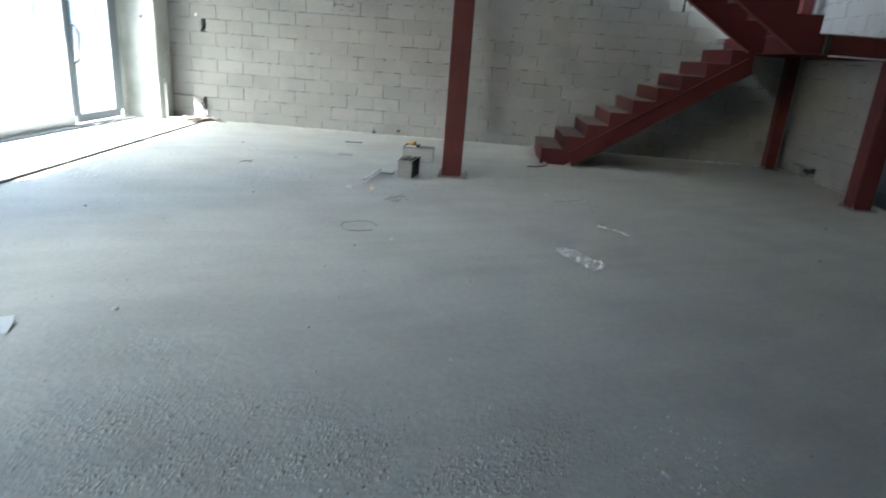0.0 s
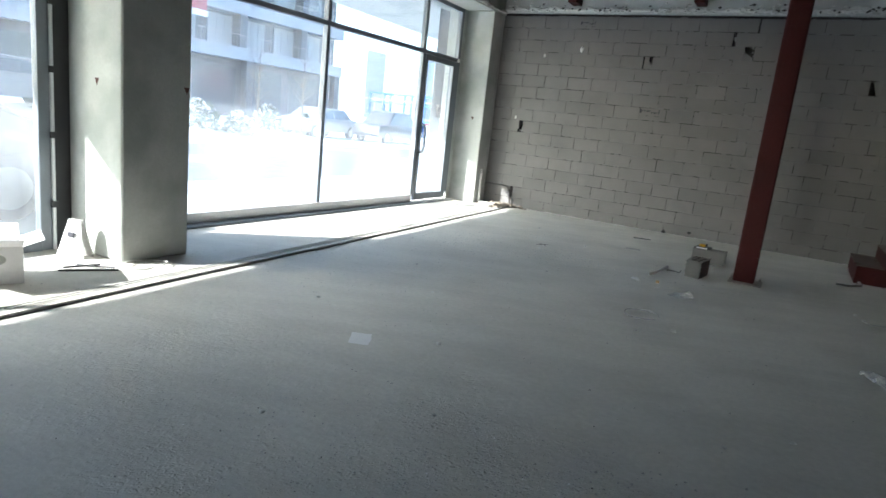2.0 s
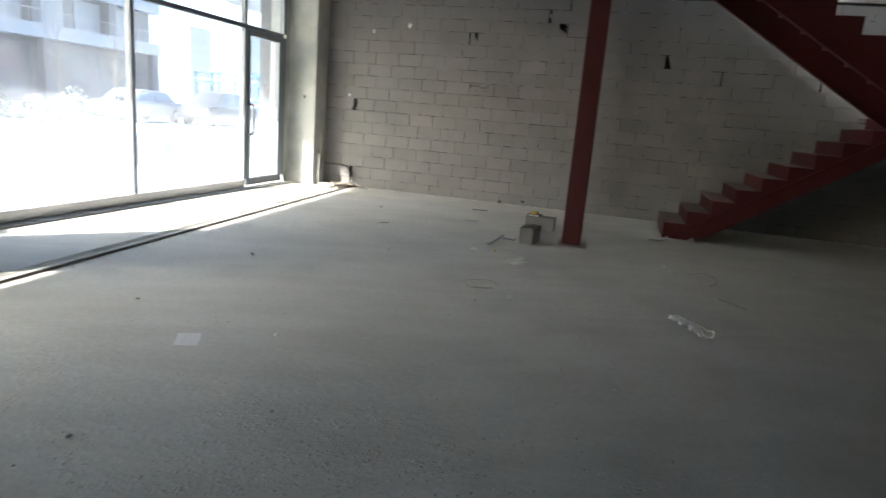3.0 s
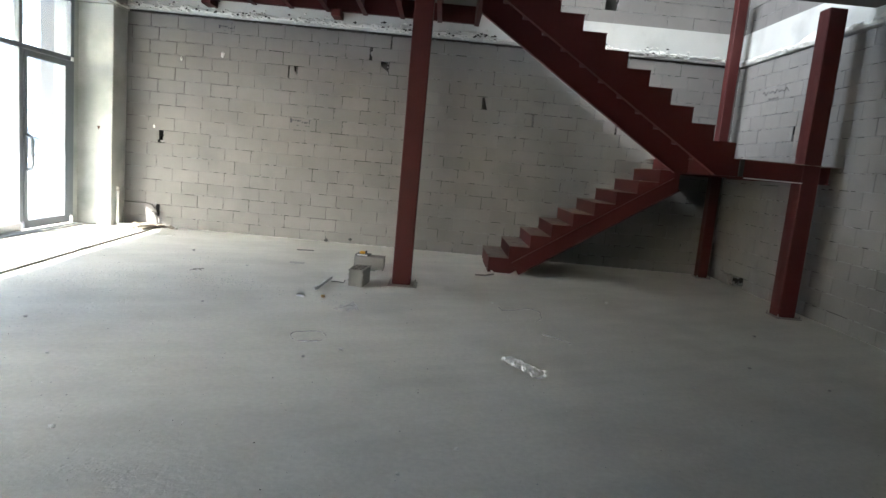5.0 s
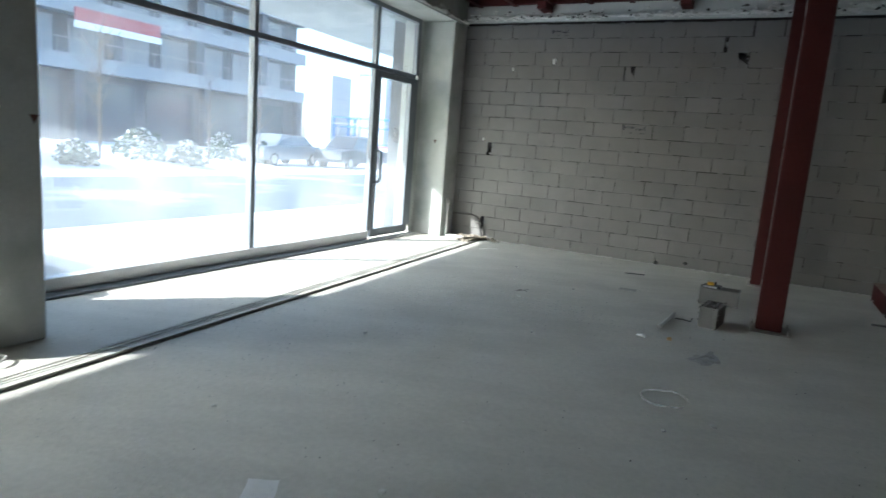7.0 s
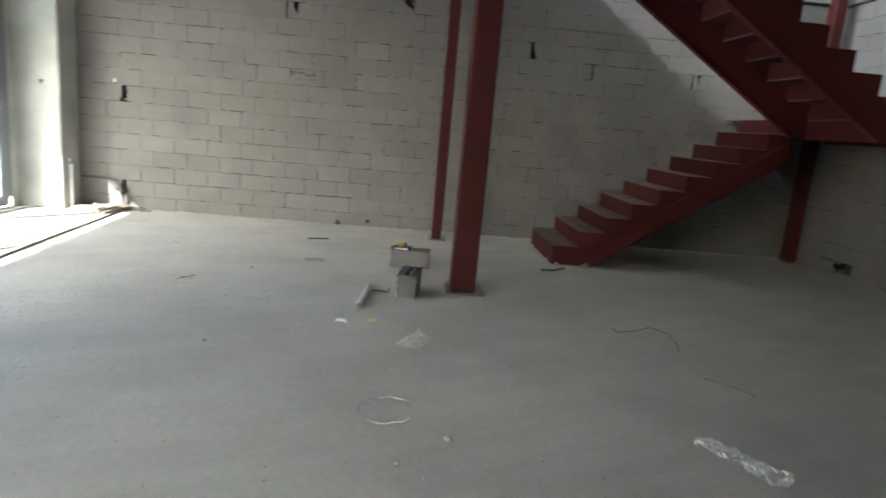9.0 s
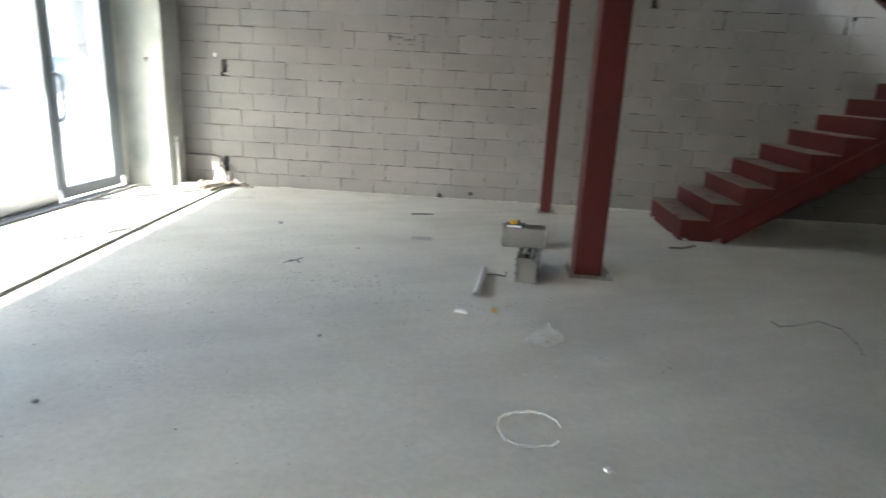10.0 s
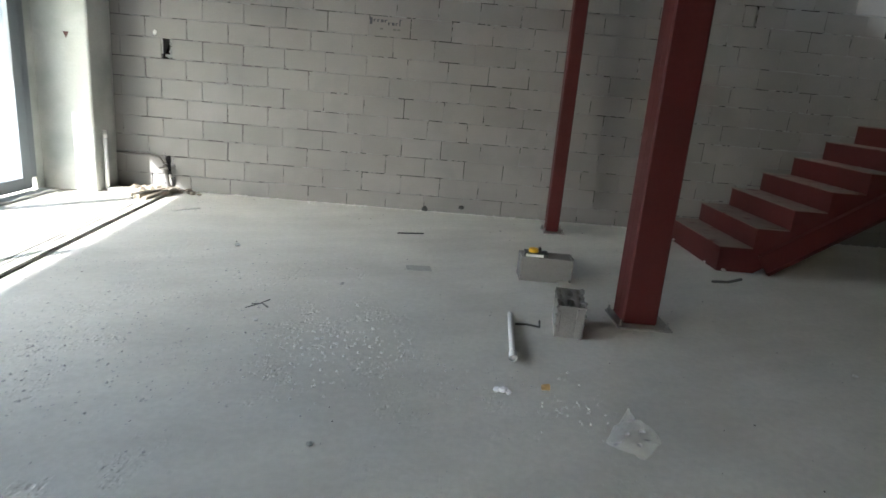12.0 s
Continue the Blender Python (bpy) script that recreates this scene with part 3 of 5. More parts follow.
for y0, y1, z1 in ((3.5, 3.56, 3.19), (6.24, 6.3, 3.19), (8.5, 8.57, 3.19), (9.6, 9.68, 3.19)):
    for z0, zz in ((F1, T0), (T1, z1)):
        frame_part(win, "mullion", y0, y1, z0, zz)
for y0, y1 in ((3.56, 6.24), (6.3, 8.5), (8.57, 9.6)):
    pane(win, y0, y1, T1, 3.19)
for y0, y1 in ((3.56, 6.24), (6.3, 8.5)):
    pane(win, y0, y1, F1, T0)
# lower step of the frame, drawn wider to darken the sill's shadow
frame_part(win, "floor_strip", 3.5, 9.68, 0.0, 0.025, -5.44, -5.31, ALU, "dark foot strip of the frame, widened over the sill's shadow")

door = thing("door_1", "glass shop door in a grey aluminium frame, closed", "door", kind="structure")
door.matrix_world = Matrix()
for y0, y1, z0, z1 in ((8.58, 8.65, 0.04, 2.36), (9.46, 9.59, 0.04, 2.36), (8.65, 9.46, 0.04, 0.15), (8.65, 9.46, 2.28, 2.36)):
    frame_part(door, "frame", y0, y1, z0, z1, -5.53, -5.45)
pane(door, 8.65, 9.46, 0.15, 2.28)
bm = bmesh.new()
tube(bm, [(-5.45, 8.62, 0.82), (-5.39, 8.62, 0.84), (-5.37, 8.62, 0.9), (-5.37, 8.62, 1.2), (-5.39, 8.62, 1.26), (-5.45, 8.62, 1.28)], 0.021, 8)
part("handle", bm, ALU, door, "long bent grey pull handle", True)
boxed("notice", (-5.494, -5.492, 9.1, 9.28, 1.4, 1.62), FILM, door, "small paper notice")

win2 = thing("window_2", "second shop window in grey aluminium frames", "window", kind="structure")
win2.matrix_world = pose(0.3, 0, 0)
frame_part(win2, "sill", -0.8, 2.66, 0.0, F1, -5.56, -5.44, ALU, "grey aluminium sill")
frame_part(win2, "head", -0.8, 2.9, 3.19, 3.25)
frame_part(win2, "transom", -0.74, 2.66, T0, T1)
for y0, y1 in ((-0.8, -0.74), (0.3, 0.36), (2.66, 2.75)):
    frame_part(win2, "mullion", y0, y1, F1 if y1 < 2.7 else 0.0, 3.19)
for y0, y1 in ((-0.74, 0.3), (0.36, 2.66)):
    pane(win2, y0, y1, F1, T0), pane(win2, y0, y1, T1, 3.19)
frame_part(win2, "door_jamb", 2.755, 2.895, 0.0, 3.19, -5.53, -5.45, BLACK, "black door jamb")
frame_part(win2, "seal_strip", 2.745, 2.77, 0.0, 3.19, -5.46, -5.44, ALU_L, "pale seal strip")
for z in (0.35, 0.9, 1.4, 1.9, 2.5):
    boxed("hinge", (-5.44, -5.425, 2.73, 2.785, z, z + 0.05), BLACK, win2, "dark hinge")
# out of view; its end is set to hold back southern window light
slab("wall_front_south", (-5.5, -5.1, SOUTH, -0.8, -0.05, BEAM_Z), CONC, "unseen concrete wall beyond the second window, limiting light from the south", "wall")
slab("wall_infill", (-5.75, -5.42, 3.015, 3.5, -0.05, 3.25), CONC, "narrow concrete strip behind the column", "wall")
slab("wall_front_end", (-5.75, -5.47, 9.682, 10.19, -0.05, 3.248), CONC, "narrow concrete strip beside the door", "wall")
slab("wall_back_end", (-5.75, -4.96, BACK, BACK + 0.3, -0.05, 3.25), CONC, "concrete behind the corner column", "wall")


# ---- steel posts ----
def steel_post(label, x0, x1, y0, y1, z0, z1, plate=0.06, group="steel posts"):
    cx, cy = (x0 + x1) / 2, (y0 + y1) / 2
    ob = thing("steel_post", label, "post", (cx, cy, z0), group=group)
    ob.matrix_world = Matrix()
    bm = bmesh.new()
    box(bm, x0, x1, y0, y1, z0 + 0.012, z1, bevel=0.009)
    part("shaft", bm, RED, ob)
    bm = bmesh.new()
    for x in (x0 + 0.0, x1 - 0.006):
        box(bm, x - 0.001, x + 0.007, cy - 0.004, cy + 0.004, z0 + 0.02, z1)
    part("weld_seam", bm, RED, ob, "vertical weld between two channels")
    if plate:
        bm = bmesh.new()
        box(bm, x0 - plate * 0.6, x1 + plate * 1.1, y0 - plate, y1 + plate * 0.5, z0, z0 + 0.012, bevel=0.003)
        part("base_plate", bm, STEEL, ob, "bare steel base plate")
        for x in (x0 - plate * 0.35, x1 + plate * 0.7):
            for y in (y0 - plate * 0.55, y1 + plate * 0.1):
                bm = bmesh.new()
                tube(bm, [(x, y, z0 + 0.012), (x, y, z0 + 0.03)], 0.012, 6)
                tube(bm, [(x, y, z0 + 0.03), (x, y, z0 + 0.05)], 0.006, 6)
                part("bolt", bm, STEEL, ob)
    return ob


steel_post("dark red painted steel post on a bolted base plate", -0.46, -0.25, 7.27, 7.48, 0, DECK_Z, 0.07)
steel_post("slim red steel post standing before the block wall", -0.545, -0.422, 9.63, 9.75, 0, DECK_Z - 0.12, 0.05)
steel_post("dark red steel post at the stair landing", 4.0, 4.2, 7.33, 7.53, 0, 3.45, 0.05)
steel_post("red steel post in the corner behind the landing", 4.12, 4.27, 9.86, 10.01, 0, DECK_Z + 0.6, 0.04)

# steel joists and edge beams of the mezzanine
def channel(bm, a, b, y, depth, width, t=0.008, side=1):
    """A C channel in the plane y from a to b, given as (x, z) of its lower edge, opening towards side."""
    a, b = Vector((a[0], 0, a[1])), Vector((b[0], 0, b[1]))
    d = (b - a).normalized()
    up = Vector((-d.z, 0, d.x)) if d.x > 0 else Vector((d.z, 0, -d.x))
    for lo, hi, w in ((0, depth, t), (0, t, width), (depth - t, depth, width)):
        q = [a + up * lo, b + up * lo, b + up * hi, a + up * hi]
        prism(bm, [(p.x, p.z) for p in q], "y", y, y + side * w)


mez = thing("mezzanine_frame", "red steel joists under the mezzanine floor", "beam", kind="structure")
x = -4.75
while x < 0.3:
    bm = bmesh.new()
    for dims in ((x, x + 0.007, 3.5, DECK_Z + 0.16), (x, x + 0.07, 3.5, 3.51), (x, x + 0.07, DECK_Z + 0.15, DECK_Z + 0.16)):
        box(bm, dims[0], dims[1], 7.25, BACK - 0.05, dims[2], dims[3])
    part("joist", bm, RED, mez)
    x += 0.56
for x in (-3.73, -1.83):
    bm = bmesh.new()
    box(bm, x, x + 0.14, BACK - 0.35, BACK - 0.04, 3.4, 3.5, bevel=0.004)
    part("bracket", bm, RED, mez)
for y in (7.3,):
    bm = bmesh.new()
    box(bm, -4.9, 0.35, y, y + 0.1, 3.62, 3.63), box(bm, -4.9, 0.35, y, y + 0.1, 3.76, 3.77), box(bm, -4.9, 0.35, y + 0.04, y + 0.06, 3.63, 3.76)
    part("main_beam", bm, RED, mez)
bm = bmesh.new()
box(bm, -4.9, 0.36, BACK - 0.12, BACK - 0.05, 3.52, 3.77)
part("edge_beam", bm, RED, mez)
bm = bmesh.new()
box(bm, 0.3, 0.36, 7.3, BACK - 0.13, 3.52, 3.77)
part("edge_beam", bm, RED, mez)


# ---- steel stairs ----
stairs = thing("steel_stairs", "dark red painted steel stairs turning at a landing", "stairs", (0.7, 8.7, 0))
stairs.matrix_world = Matrix()
RUN1, RISE1, X1, Z1, N1, YA, YB = 0.2715, 0.1725, 0.74, 0.21, 10, 8.72, 9.85
RUN2, RISE2, X2, Z2, N2, YC, YD = 0.262, 0.171, 3.20, 1.925, 11, 7.3, 8.55
LAND = 1.76


def saw_plate(xs0, z_tops, run, way, foot, y0, y1):
    """The toothed side plate of a flight: teeth above, a straight lower edge given by foot(x)."""
    top = []
    x = xs0
    for i, z in enumerate(z_tops):
        top += [(x, z), (x + way * run, z)]
        x += way * run
    low = [(x, foot(x)), (3.015, 1.56) if way < 0 else (1.05, 0.0), (xs0, foot(xs0))]
    bm = bmesh.new()
    prism(bm, top + low, "y", y0, y1)
    return bm


def foot1(x):
    return max(0.0, 0.64 * (x - 1.05))


def foot2(x):
    return 1.56 + 0.652 * max(0.0, 3.015 - x)


for y in (YA, YB - 0.006):
    bm = saw_plate(X1, [Z1 + RISE1 * i for i in range(N1 - 1)], RUN1, 1, foot1, y, y + 0.006)
    part("side_plate", bm, RED, stairs)
for y, side in ((YA - 0.004, -1), (YB + 0.001, 1)):
    bm = bmesh.new()
    channel(bm, (1.16, 0.0), (3.2, 1.334), y, 0.19, 0.05, side=side)
    part("stringer", bm, RED, stairs)
for i in range(N1):
    z, x = Z1 + RISE1 * i, X1 + RUN1 * i
    bm = bmesh.new()
    box(bm, x, x + 0.006, YA + 0.006, YB - 0.006, z - RISE1 if i else 0.0, z - 0.004)
    part("riser", bm, RED, stairs)
    if i < N1 - 1:
        bm = bmesh.new()
        box(bm, x - 0.012, x + RUN1 - 0.002, YA - 0.004, YB + 0.004, z - 0.004, z + 0.004, bevel=0.0015)
        part("tread", bm, TREAD, stairs, "dusty worn tread")
for y in (YC, YD - 0.006):
    bm = saw_plate(X2, [Z2 + RISE2 * i for i in range(N2)], RUN2, -1, foot2, y, y + 0.006)
    part("side_plate", bm, RED, stairs)
for y, side in ((YC + 0.01, 1), (YD - 0.012, -1)):
    bm = bmesh.new()
    x_hi = X2 - RUN2 * N2
    p = [(3.015, 1.56), (x_hi, foot2(x_hi)), (x_hi, foot2(x_hi) + 0.012), (3.015, 1.572)]
    prism(bm, p, "y", y - side * 0.02, y + side * 0.06)
    part("stringer_flange", bm, RED, stairs)
for i in range(N2):
    z, x = Z2 + RISE2 * i, X2 - RUN2 * i
    bm = bmesh.new()
    box(bm, x - 0.006, x, YC + 0.007, YD - 0.007, z - RISE2 + 0.006, z - 0.004)
    part("riser", bm, RED, stairs)
    bm = bmesh.new()
    box(bm, x - RUN2, x + 0.008, YC + 0.007, YD - 0.007, z - 0.004, z + 0.003)
    part("tread", bm, RED, stairs)
bm = bmesh.new()
box(bm, X1 + RUN1 * 9, RIGHT - 0.008, YC, BACK - 0.008, LAND - 0.006, LAND)
part("landing_plate", bm, TREAD, stairs, "dusty landing plate")
for dims in ((3.2, 4.0, YC, YC + 0.07), (3.19, 3.25, YC + 0.08, YA), (4.3, 4.36, YC + 0.08, YB), (3.26, 4.12, YB - 0.07, YB), (3.26, 4.29, 8.58, 8.66)):
    bm = bmesh.new()
    x0, x1, y0, y1 = dims
    box(bm, x0, x1, y0, y1, LAND - 0.2, LAND - 0.19), box(bm, x0, x1, y0, y1, LAND - 0.017, LAND - 0.007)
    if x1 - x0 > y1 - y0:
        box(bm, x0, x1, (y0 + y1) / 2 - 0.005, (y0 + y1) / 2 + 0.005, LAND - 0.19, LAND - 0.017)
    else:
        box(bm, (x0 + x1) / 2 - 0.005, (x0 + x1) / 2 + 0.005, y0, y1, LAND - 0.19, LAND - 0.017)
    part("landing_beam", bm, RED, stairs)
# light catching the lower flange's edge, put in as a pale strip
bm = bmesh.new()
box(bm, 3.36, 3.99, YC - 0.006, YC + 0.05, LAND - 0.212, LAND - 0.202)
part("edge_strip", bm, ALU_L, stairs, "pale strip painted for the lit flange edge under the landing beam")
# added black strip where only a dark gap parts flight and beam
bm = bmesh.new()
box(bm, 3.275, 3.325, YC - 0.004, YC + 0.02, LAND - 0.195, LAND - 0.004)
part("gap_shade", bm, BLACK, stairs, "black strip painted for the shaded gap beside the landing beam")


# ---- along the shop front ----
def track_x(y):
    return -3.86 - 0.071 * (y - 2.5)


track = thing("floor_track", "dusty grey metal track lying across the floor", "track", (track_x(2), 2, 0))
track.matrix_world = Matrix()
ys_t = [SOUTH + 0.1 + 0.5 * k for k in range(31)]
ys_t = [y for y in ys_t if y < BACK - 0.05] + [BACK - 0.04]
# the last, dark strip paints the shadow line along the track's right edge
for off, w, h, m_ in ((-0.1, 0.2, 0.006, TRACK), (0.045, 0.045, 0.02, TRACK), (0.008, 0.016, 0.015, TRACK), (-0.03, 0.018, 0.014, TRACK), (-0.08, 0.02, 0.011, TRACK), (0.0915, 0.007, 0.003, DARK)):
    bm = bmesh.new()
    rows = []
    for y in ys_t:
        x = track_x(y) - 0.05 + off + 0.006 * noise.noise((y * 0.9, off * 9, 2))
        rows.append([bm.verts.new(p) for p in ((x, y, 0.0), (x, y, h), (x + w, y, h), (x + w, y, 0.0))])
    for a, b in zip(rows, rows[1:]):
        for k in range(3):
            bm.faces.new((a[k], a[k + 1], b[k + 1], b[k]))
    part("rib" if h > 0.008 else "bed" if w > 0.1 else "edge_shade", bm, m_, track)


def lump(bm, c, r, rnd, flat=0.6):
    """A small angular stone."""
    k = bmesh.ops.create_icosphere(bm, subdivisions=1, radius=r)
    for v in k["verts"]:
        v.co = Vector((v.co.x * rnd.uniform(0.65, 1.2), v.co.y * rnd.uniform(0.65, 1.2), v.co.z * flat * rnd.uniform(0.7, 1.1))) + Vector(c)


# rubble and the valve in the corner
rnd = random.Random(11)
bm = bmesh.new()
for k in range(36):
    r = rnd.uniform(0.02, 0.045)
    lump(bm, (rnd.gauss(-4.38, 0.09), BACK - rnd.uniform(0.02, 0.16), r * rnd.uniform(0.3, 0.9)), r, rnd)
for k in range(90):
    r = rnd.uniform(0.006, 0.034)
    lump(bm, (rnd.gauss(-4.42, 0.13), BACK - rnd.uniform(0.02, 0.22), r * 0.4), r, rnd)
for k in range(70):
    r = rnd.uniform(0.012, 0.05)
    lump(bm, (rnd.gauss(-4.5, 0.12), BACK - rnd.uniform(0.03, 0.3), r * rnd.uniform(0.3, 1.0)), r, rnd)
tagged(part("rubble", bm, RUBBLE), "small heap of broken block and mortar in the corner", "rubble", kind="stuff")
bm = bmesh.new()
for k in range(420):
    r = rnd.uniform(0.004, 0.016)
    lump(bm, (rnd.uniform(-4.3, RIGHT - 0.1), BACK - abs(rnd.gauss(0, 0.05)) - 0.008, r * 0.4), r, rnd)
tagged(part("mortar_crumbs", bm, PALE), "crumbs of mortar along the foot of the wall", "rubble", kind="stuff")
for k, (x, y, w, d, h, a) in enumerate(((-4.7, 9.96, 0.42, 0.12, 0.035, 4), (-4.45, 9.86, 0.5, 0.07, 0.055, 80), (-4.37, 9.84, 0.6, 0.05, 0.045, 87), (-4.55, 9.9, 0.36, 0.06, 0.03, 66))):
    bm = bmesh.new()
    box(bm, -w / 2, w / 2, -d / 2, d / 2, 0, h, bevel=0.006)
    ob = tagged(part("board_offcut", bm, RUBBLE if k else PALE), "dusty offcut of board lying in the corner", "offcut", "offcuts")
    ob.matrix_world = pose(x, y, 0.0, 0, 0, a)
bm = bmesh.new()
for k in range(60):
    z = rnd.uniform(0.0, 0.36)
    side = rnd.choice((-1, 1))
    r = rnd.uniform(0.008, 0.024)
    lump(bm, (-4.42 + side * rnd.uniform(0.02, 0.055), BACK + 0.008, z), r, rnd, 1.2)
for k in range(50):
    r = rnd.uniform(0.005, 0.014)
    lump(bm, (rnd.uniform(-4.95, -4.46), BACK + rnd.uniform(-0.002, 0.008), 0.36 + rnd.choice((-1, 1)) * rnd.uniform(0.012, 0.024)), r, rnd, 1.0)
tagged(part("broken_edge", bm, SMEAR), "ragged broken edge of the chase cut in the block wall", "broken wall", kind="structure")
bm = bmesh.new()
for k in range(16):
    z = 1.34 + rnd.uniform(0.0, 0.16)
    r = rnd.uniform(0.008, 0.02)
    lump(bm, (-4.37 + rnd.uniform(-0.008, 0.012), BACK + 0.012, z), r, rnd, 1.3)
for k in range(5):
    lump(bm, (-4.4 + rnd.uniform(-0.02, 0.025), BACK + 0.02, 1.335 + rnd.uniform(0, 0.02)), 0.02, rnd, 0.9)
tagged(part("hole_rim", bm, SMEAR), "crumbling rim of a hole through a wall block", "broken wall", kind="structure")
valve = thing("wall_valve", "rusty pipe and valve sticking out of the broken wall", "valve", (-4.42, BACK - 0.03, 0.0))
valve.matrix_world = Matrix()
bm = bmesh.new()
tube(bm, [(-4.95, BACK - 0.012, 0.36), (-4.75, BACK - 0.02, 0.355), (-4.6, BACK - 0.02, 0.36), (-4.5, BACK - 0.04, 0.34), (-4.44, BACK - 0.06, 0.27)], 0.011, 7)
part("pipe", bm, SOOT, valve, "thin dark pipe", True)
bm = bmesh.new()
tube(bm, [(-4.44, BACK - 0.06, 0.28), (-4.43, BACK - 0.07, 0.2), (-4.42, BACK - 0.05, 0.1), (-4.4, BACK - 0.04, 0.0)], [0.02, 0.028, 0.018, 0.02], 8)
part("valve_body", bm, SOOT, valve, "dull metal valve body", True)
bm = bmesh.new()
tube(bm, [(-4.48, BACK - 0.1, 0.24), (-4.39, BACK - 0.1, 0.245)], 0.012, 6)
tube(bm, [(-4.435, BACK - 0.06, 0.24), (-4.435, BACK - 0.1, 0.243)], 0.009, 6)
part("lever", bm, SOOT, valve, "dark lever")
pipe = thing("drain_pipe", "white plastic pipe standing beside the corner column", "pipe", (-4.92, 9.93, 0))
pipe.matrix_world = Matrix()
bm = bmesh.new()
tube(bm, [(-4.92, 9.92, 0.0), (-4.92, 9.92, 0.58)], 0.021, 12)
part("tube", bm, WHITE, pipe, smooth=True)
bm = bmesh.new()
tube(bm, [(-4.92, 9.92, 0.53), (-4.92, 9.92, 0.6)], 0.028, 12)
part("cap", bm, STONE, pipe, "grey pipe coupling", True)

# carton, folded card, wires near the column
carton = thing("carton", "white printed cardboard carton with open flaps", "box", (-4.625, 1.966, 0), 67.5)
bm = bmesh.new()
w, d, h = 0.52, 0.34, 0.25
for dims in ((-w / 2, w / 2, -d / 2, -d / 2 + 0.005, 0, h), (-w / 2, w / 2, d / 2 - 0.005, d / 2, 0, h), (-w / 2, -w / 2 + 0.005, -d / 2 + 0.006, d / 2 - 0.006, 0, h),
             (w / 2 - 0.005, w / 2, -d / 2 + 0.006, d / 2 - 0.006, 0, h), (-w / 2 + 0.006, w / 2 - 0.006, -d / 2 + 0.006, d / 2 - 0.006, 0, 0.005)):
    box(bm, *dims)
part("body", bm, PAPER, carton)
for y, s in ((-d / 2, -1), (d / 2, 1)):
    bm = bmesh.new()
    box(bm, -w / 2, w / 2, 0, 0.004, 0, 0.15)
    bm.transform(pose(0, y, h, -s * 62))
    part("flap", bm, PAPER, carton, "lifted flap")
bm = bmesh.new()
box(bm, 0, 0.004, -d / 2, d / 2, 0, 0.13)
bm.transform(pose(w / 2, 0, h, 0, 70))
part("flap", bm, PAPER, carton, "lifted flap")
bm = bmesh.new()
prism(bm, [(0.06 + 0.105 * math.cos(a * 0.2618), 0.165 + 0.045 * math.sin(a * 0.2618)) for a in range(24)], "y", -d / 2 - 0.002, -d / 2 + 0.001)
part("printed_oval", bm, STONE, carton, "printed grey oval picture")
bm = bmesh.new()
prism(bm, [(0.03 + 0.05 * math.cos(a * 0.2618), 0.168 + 0.034 * math.sin(a * 0.2618)) for a in range(24)], "y", -d / 2 - 0.004, -d / 2 - 0.001)
part("printed_oval", bm, PALE, carton)
for z, ww in ((0.085, 0.045), (0.07, 0.03), (0.055, 0.04)):
    bm = bmesh.new()
    box(bm, 0.06 - ww, 0.06 + ww, -d / 2 - 0.002, -d / 2 + 0.001, z, z + 0.008)
    part("printed_bar", bm, BLUE, carton, "blue printed bar")

card = thing("folded_card", "folded piece of white packing card leaning by the column", "card", (-4.86, 2.76, 0), 20)
for s, y in ((1, -0.05), (-1, 0.06)):
    bm = bmesh.new()
    prism(bm, [(-0.13, 0), (-0.03, 0), (0.0, 0.1), (0.03, 0), (0.11, 0), (0.05, 0.3), (-0.05, 0.3)], "y", -0.004, 0.004)
    bm.transform(pose(0, y, 0, -s * 8))
    part("panel", bm, PAPER if s > 0 else STONE, card)
boxed("cut_out", (-0.035, 0.02, -0.062, -0.055, 0.16, 0.2), PRINT, card, "dark cut-out").matrix_basis = pose(0, 0.02, 0, 0)

wf = thing("metal_offcut", "thin dark metal frame pieces lying on the floor", "offcut", (-4.44, 2.6, 0.0))
wf.matrix_world = Matrix()
for a, b in (((-4.52, 2.44, 0.008), (-4.3, 2.76, 0.008)), ((-4.6, 2.62, 0.008), (-4.33, 2.75, 0.02)), ((-4.56, 2.5, 0.012), (-4.5, 2.74, 0.012))):
    bm = bmesh.new()
    tube(bm, [a, b], 0.008, 5)
    part("strip", bm, BLACK, wf)
bm = bmesh.new()
tube(bm, [(-4.32 + 0.13 * math.cos(a * 0.35) * (1 + 0.1 * math.sin(a)), 3.0 + 0.16 * math.sin(a * 0.35), 0.006 + 0.012 * (1 + math.sin(a * 0.7))) for a in range(19)], 0.006, 6)
tagged(part("wire_loop", bm, PALE, smooth=True), "loose loop of pale cable at the foot of the column", "cable")
bm = bmesh.new()
tube(bm, [(-5.3, 2.82 - 0.12 * k, 0.012 + 0.01 * math.sin(k * 1.3)) for k in range(10)], 0.012, 6)
tagged(part("hose", bm, STONE, smooth=True), "grey hose lying along the window sill", "hose")
bm = bmesh.new()
tube(bm, [(-5.27, 9.66 - 0.09 * k, 0.02 + 0.02 * abs(math.sin(k * 0.9))) for k in range(12)], 0.01, 6)
tagged(part("cable", bm, STONE, smooth=True), "grey cable lying at the foot of the door frame", "cable")


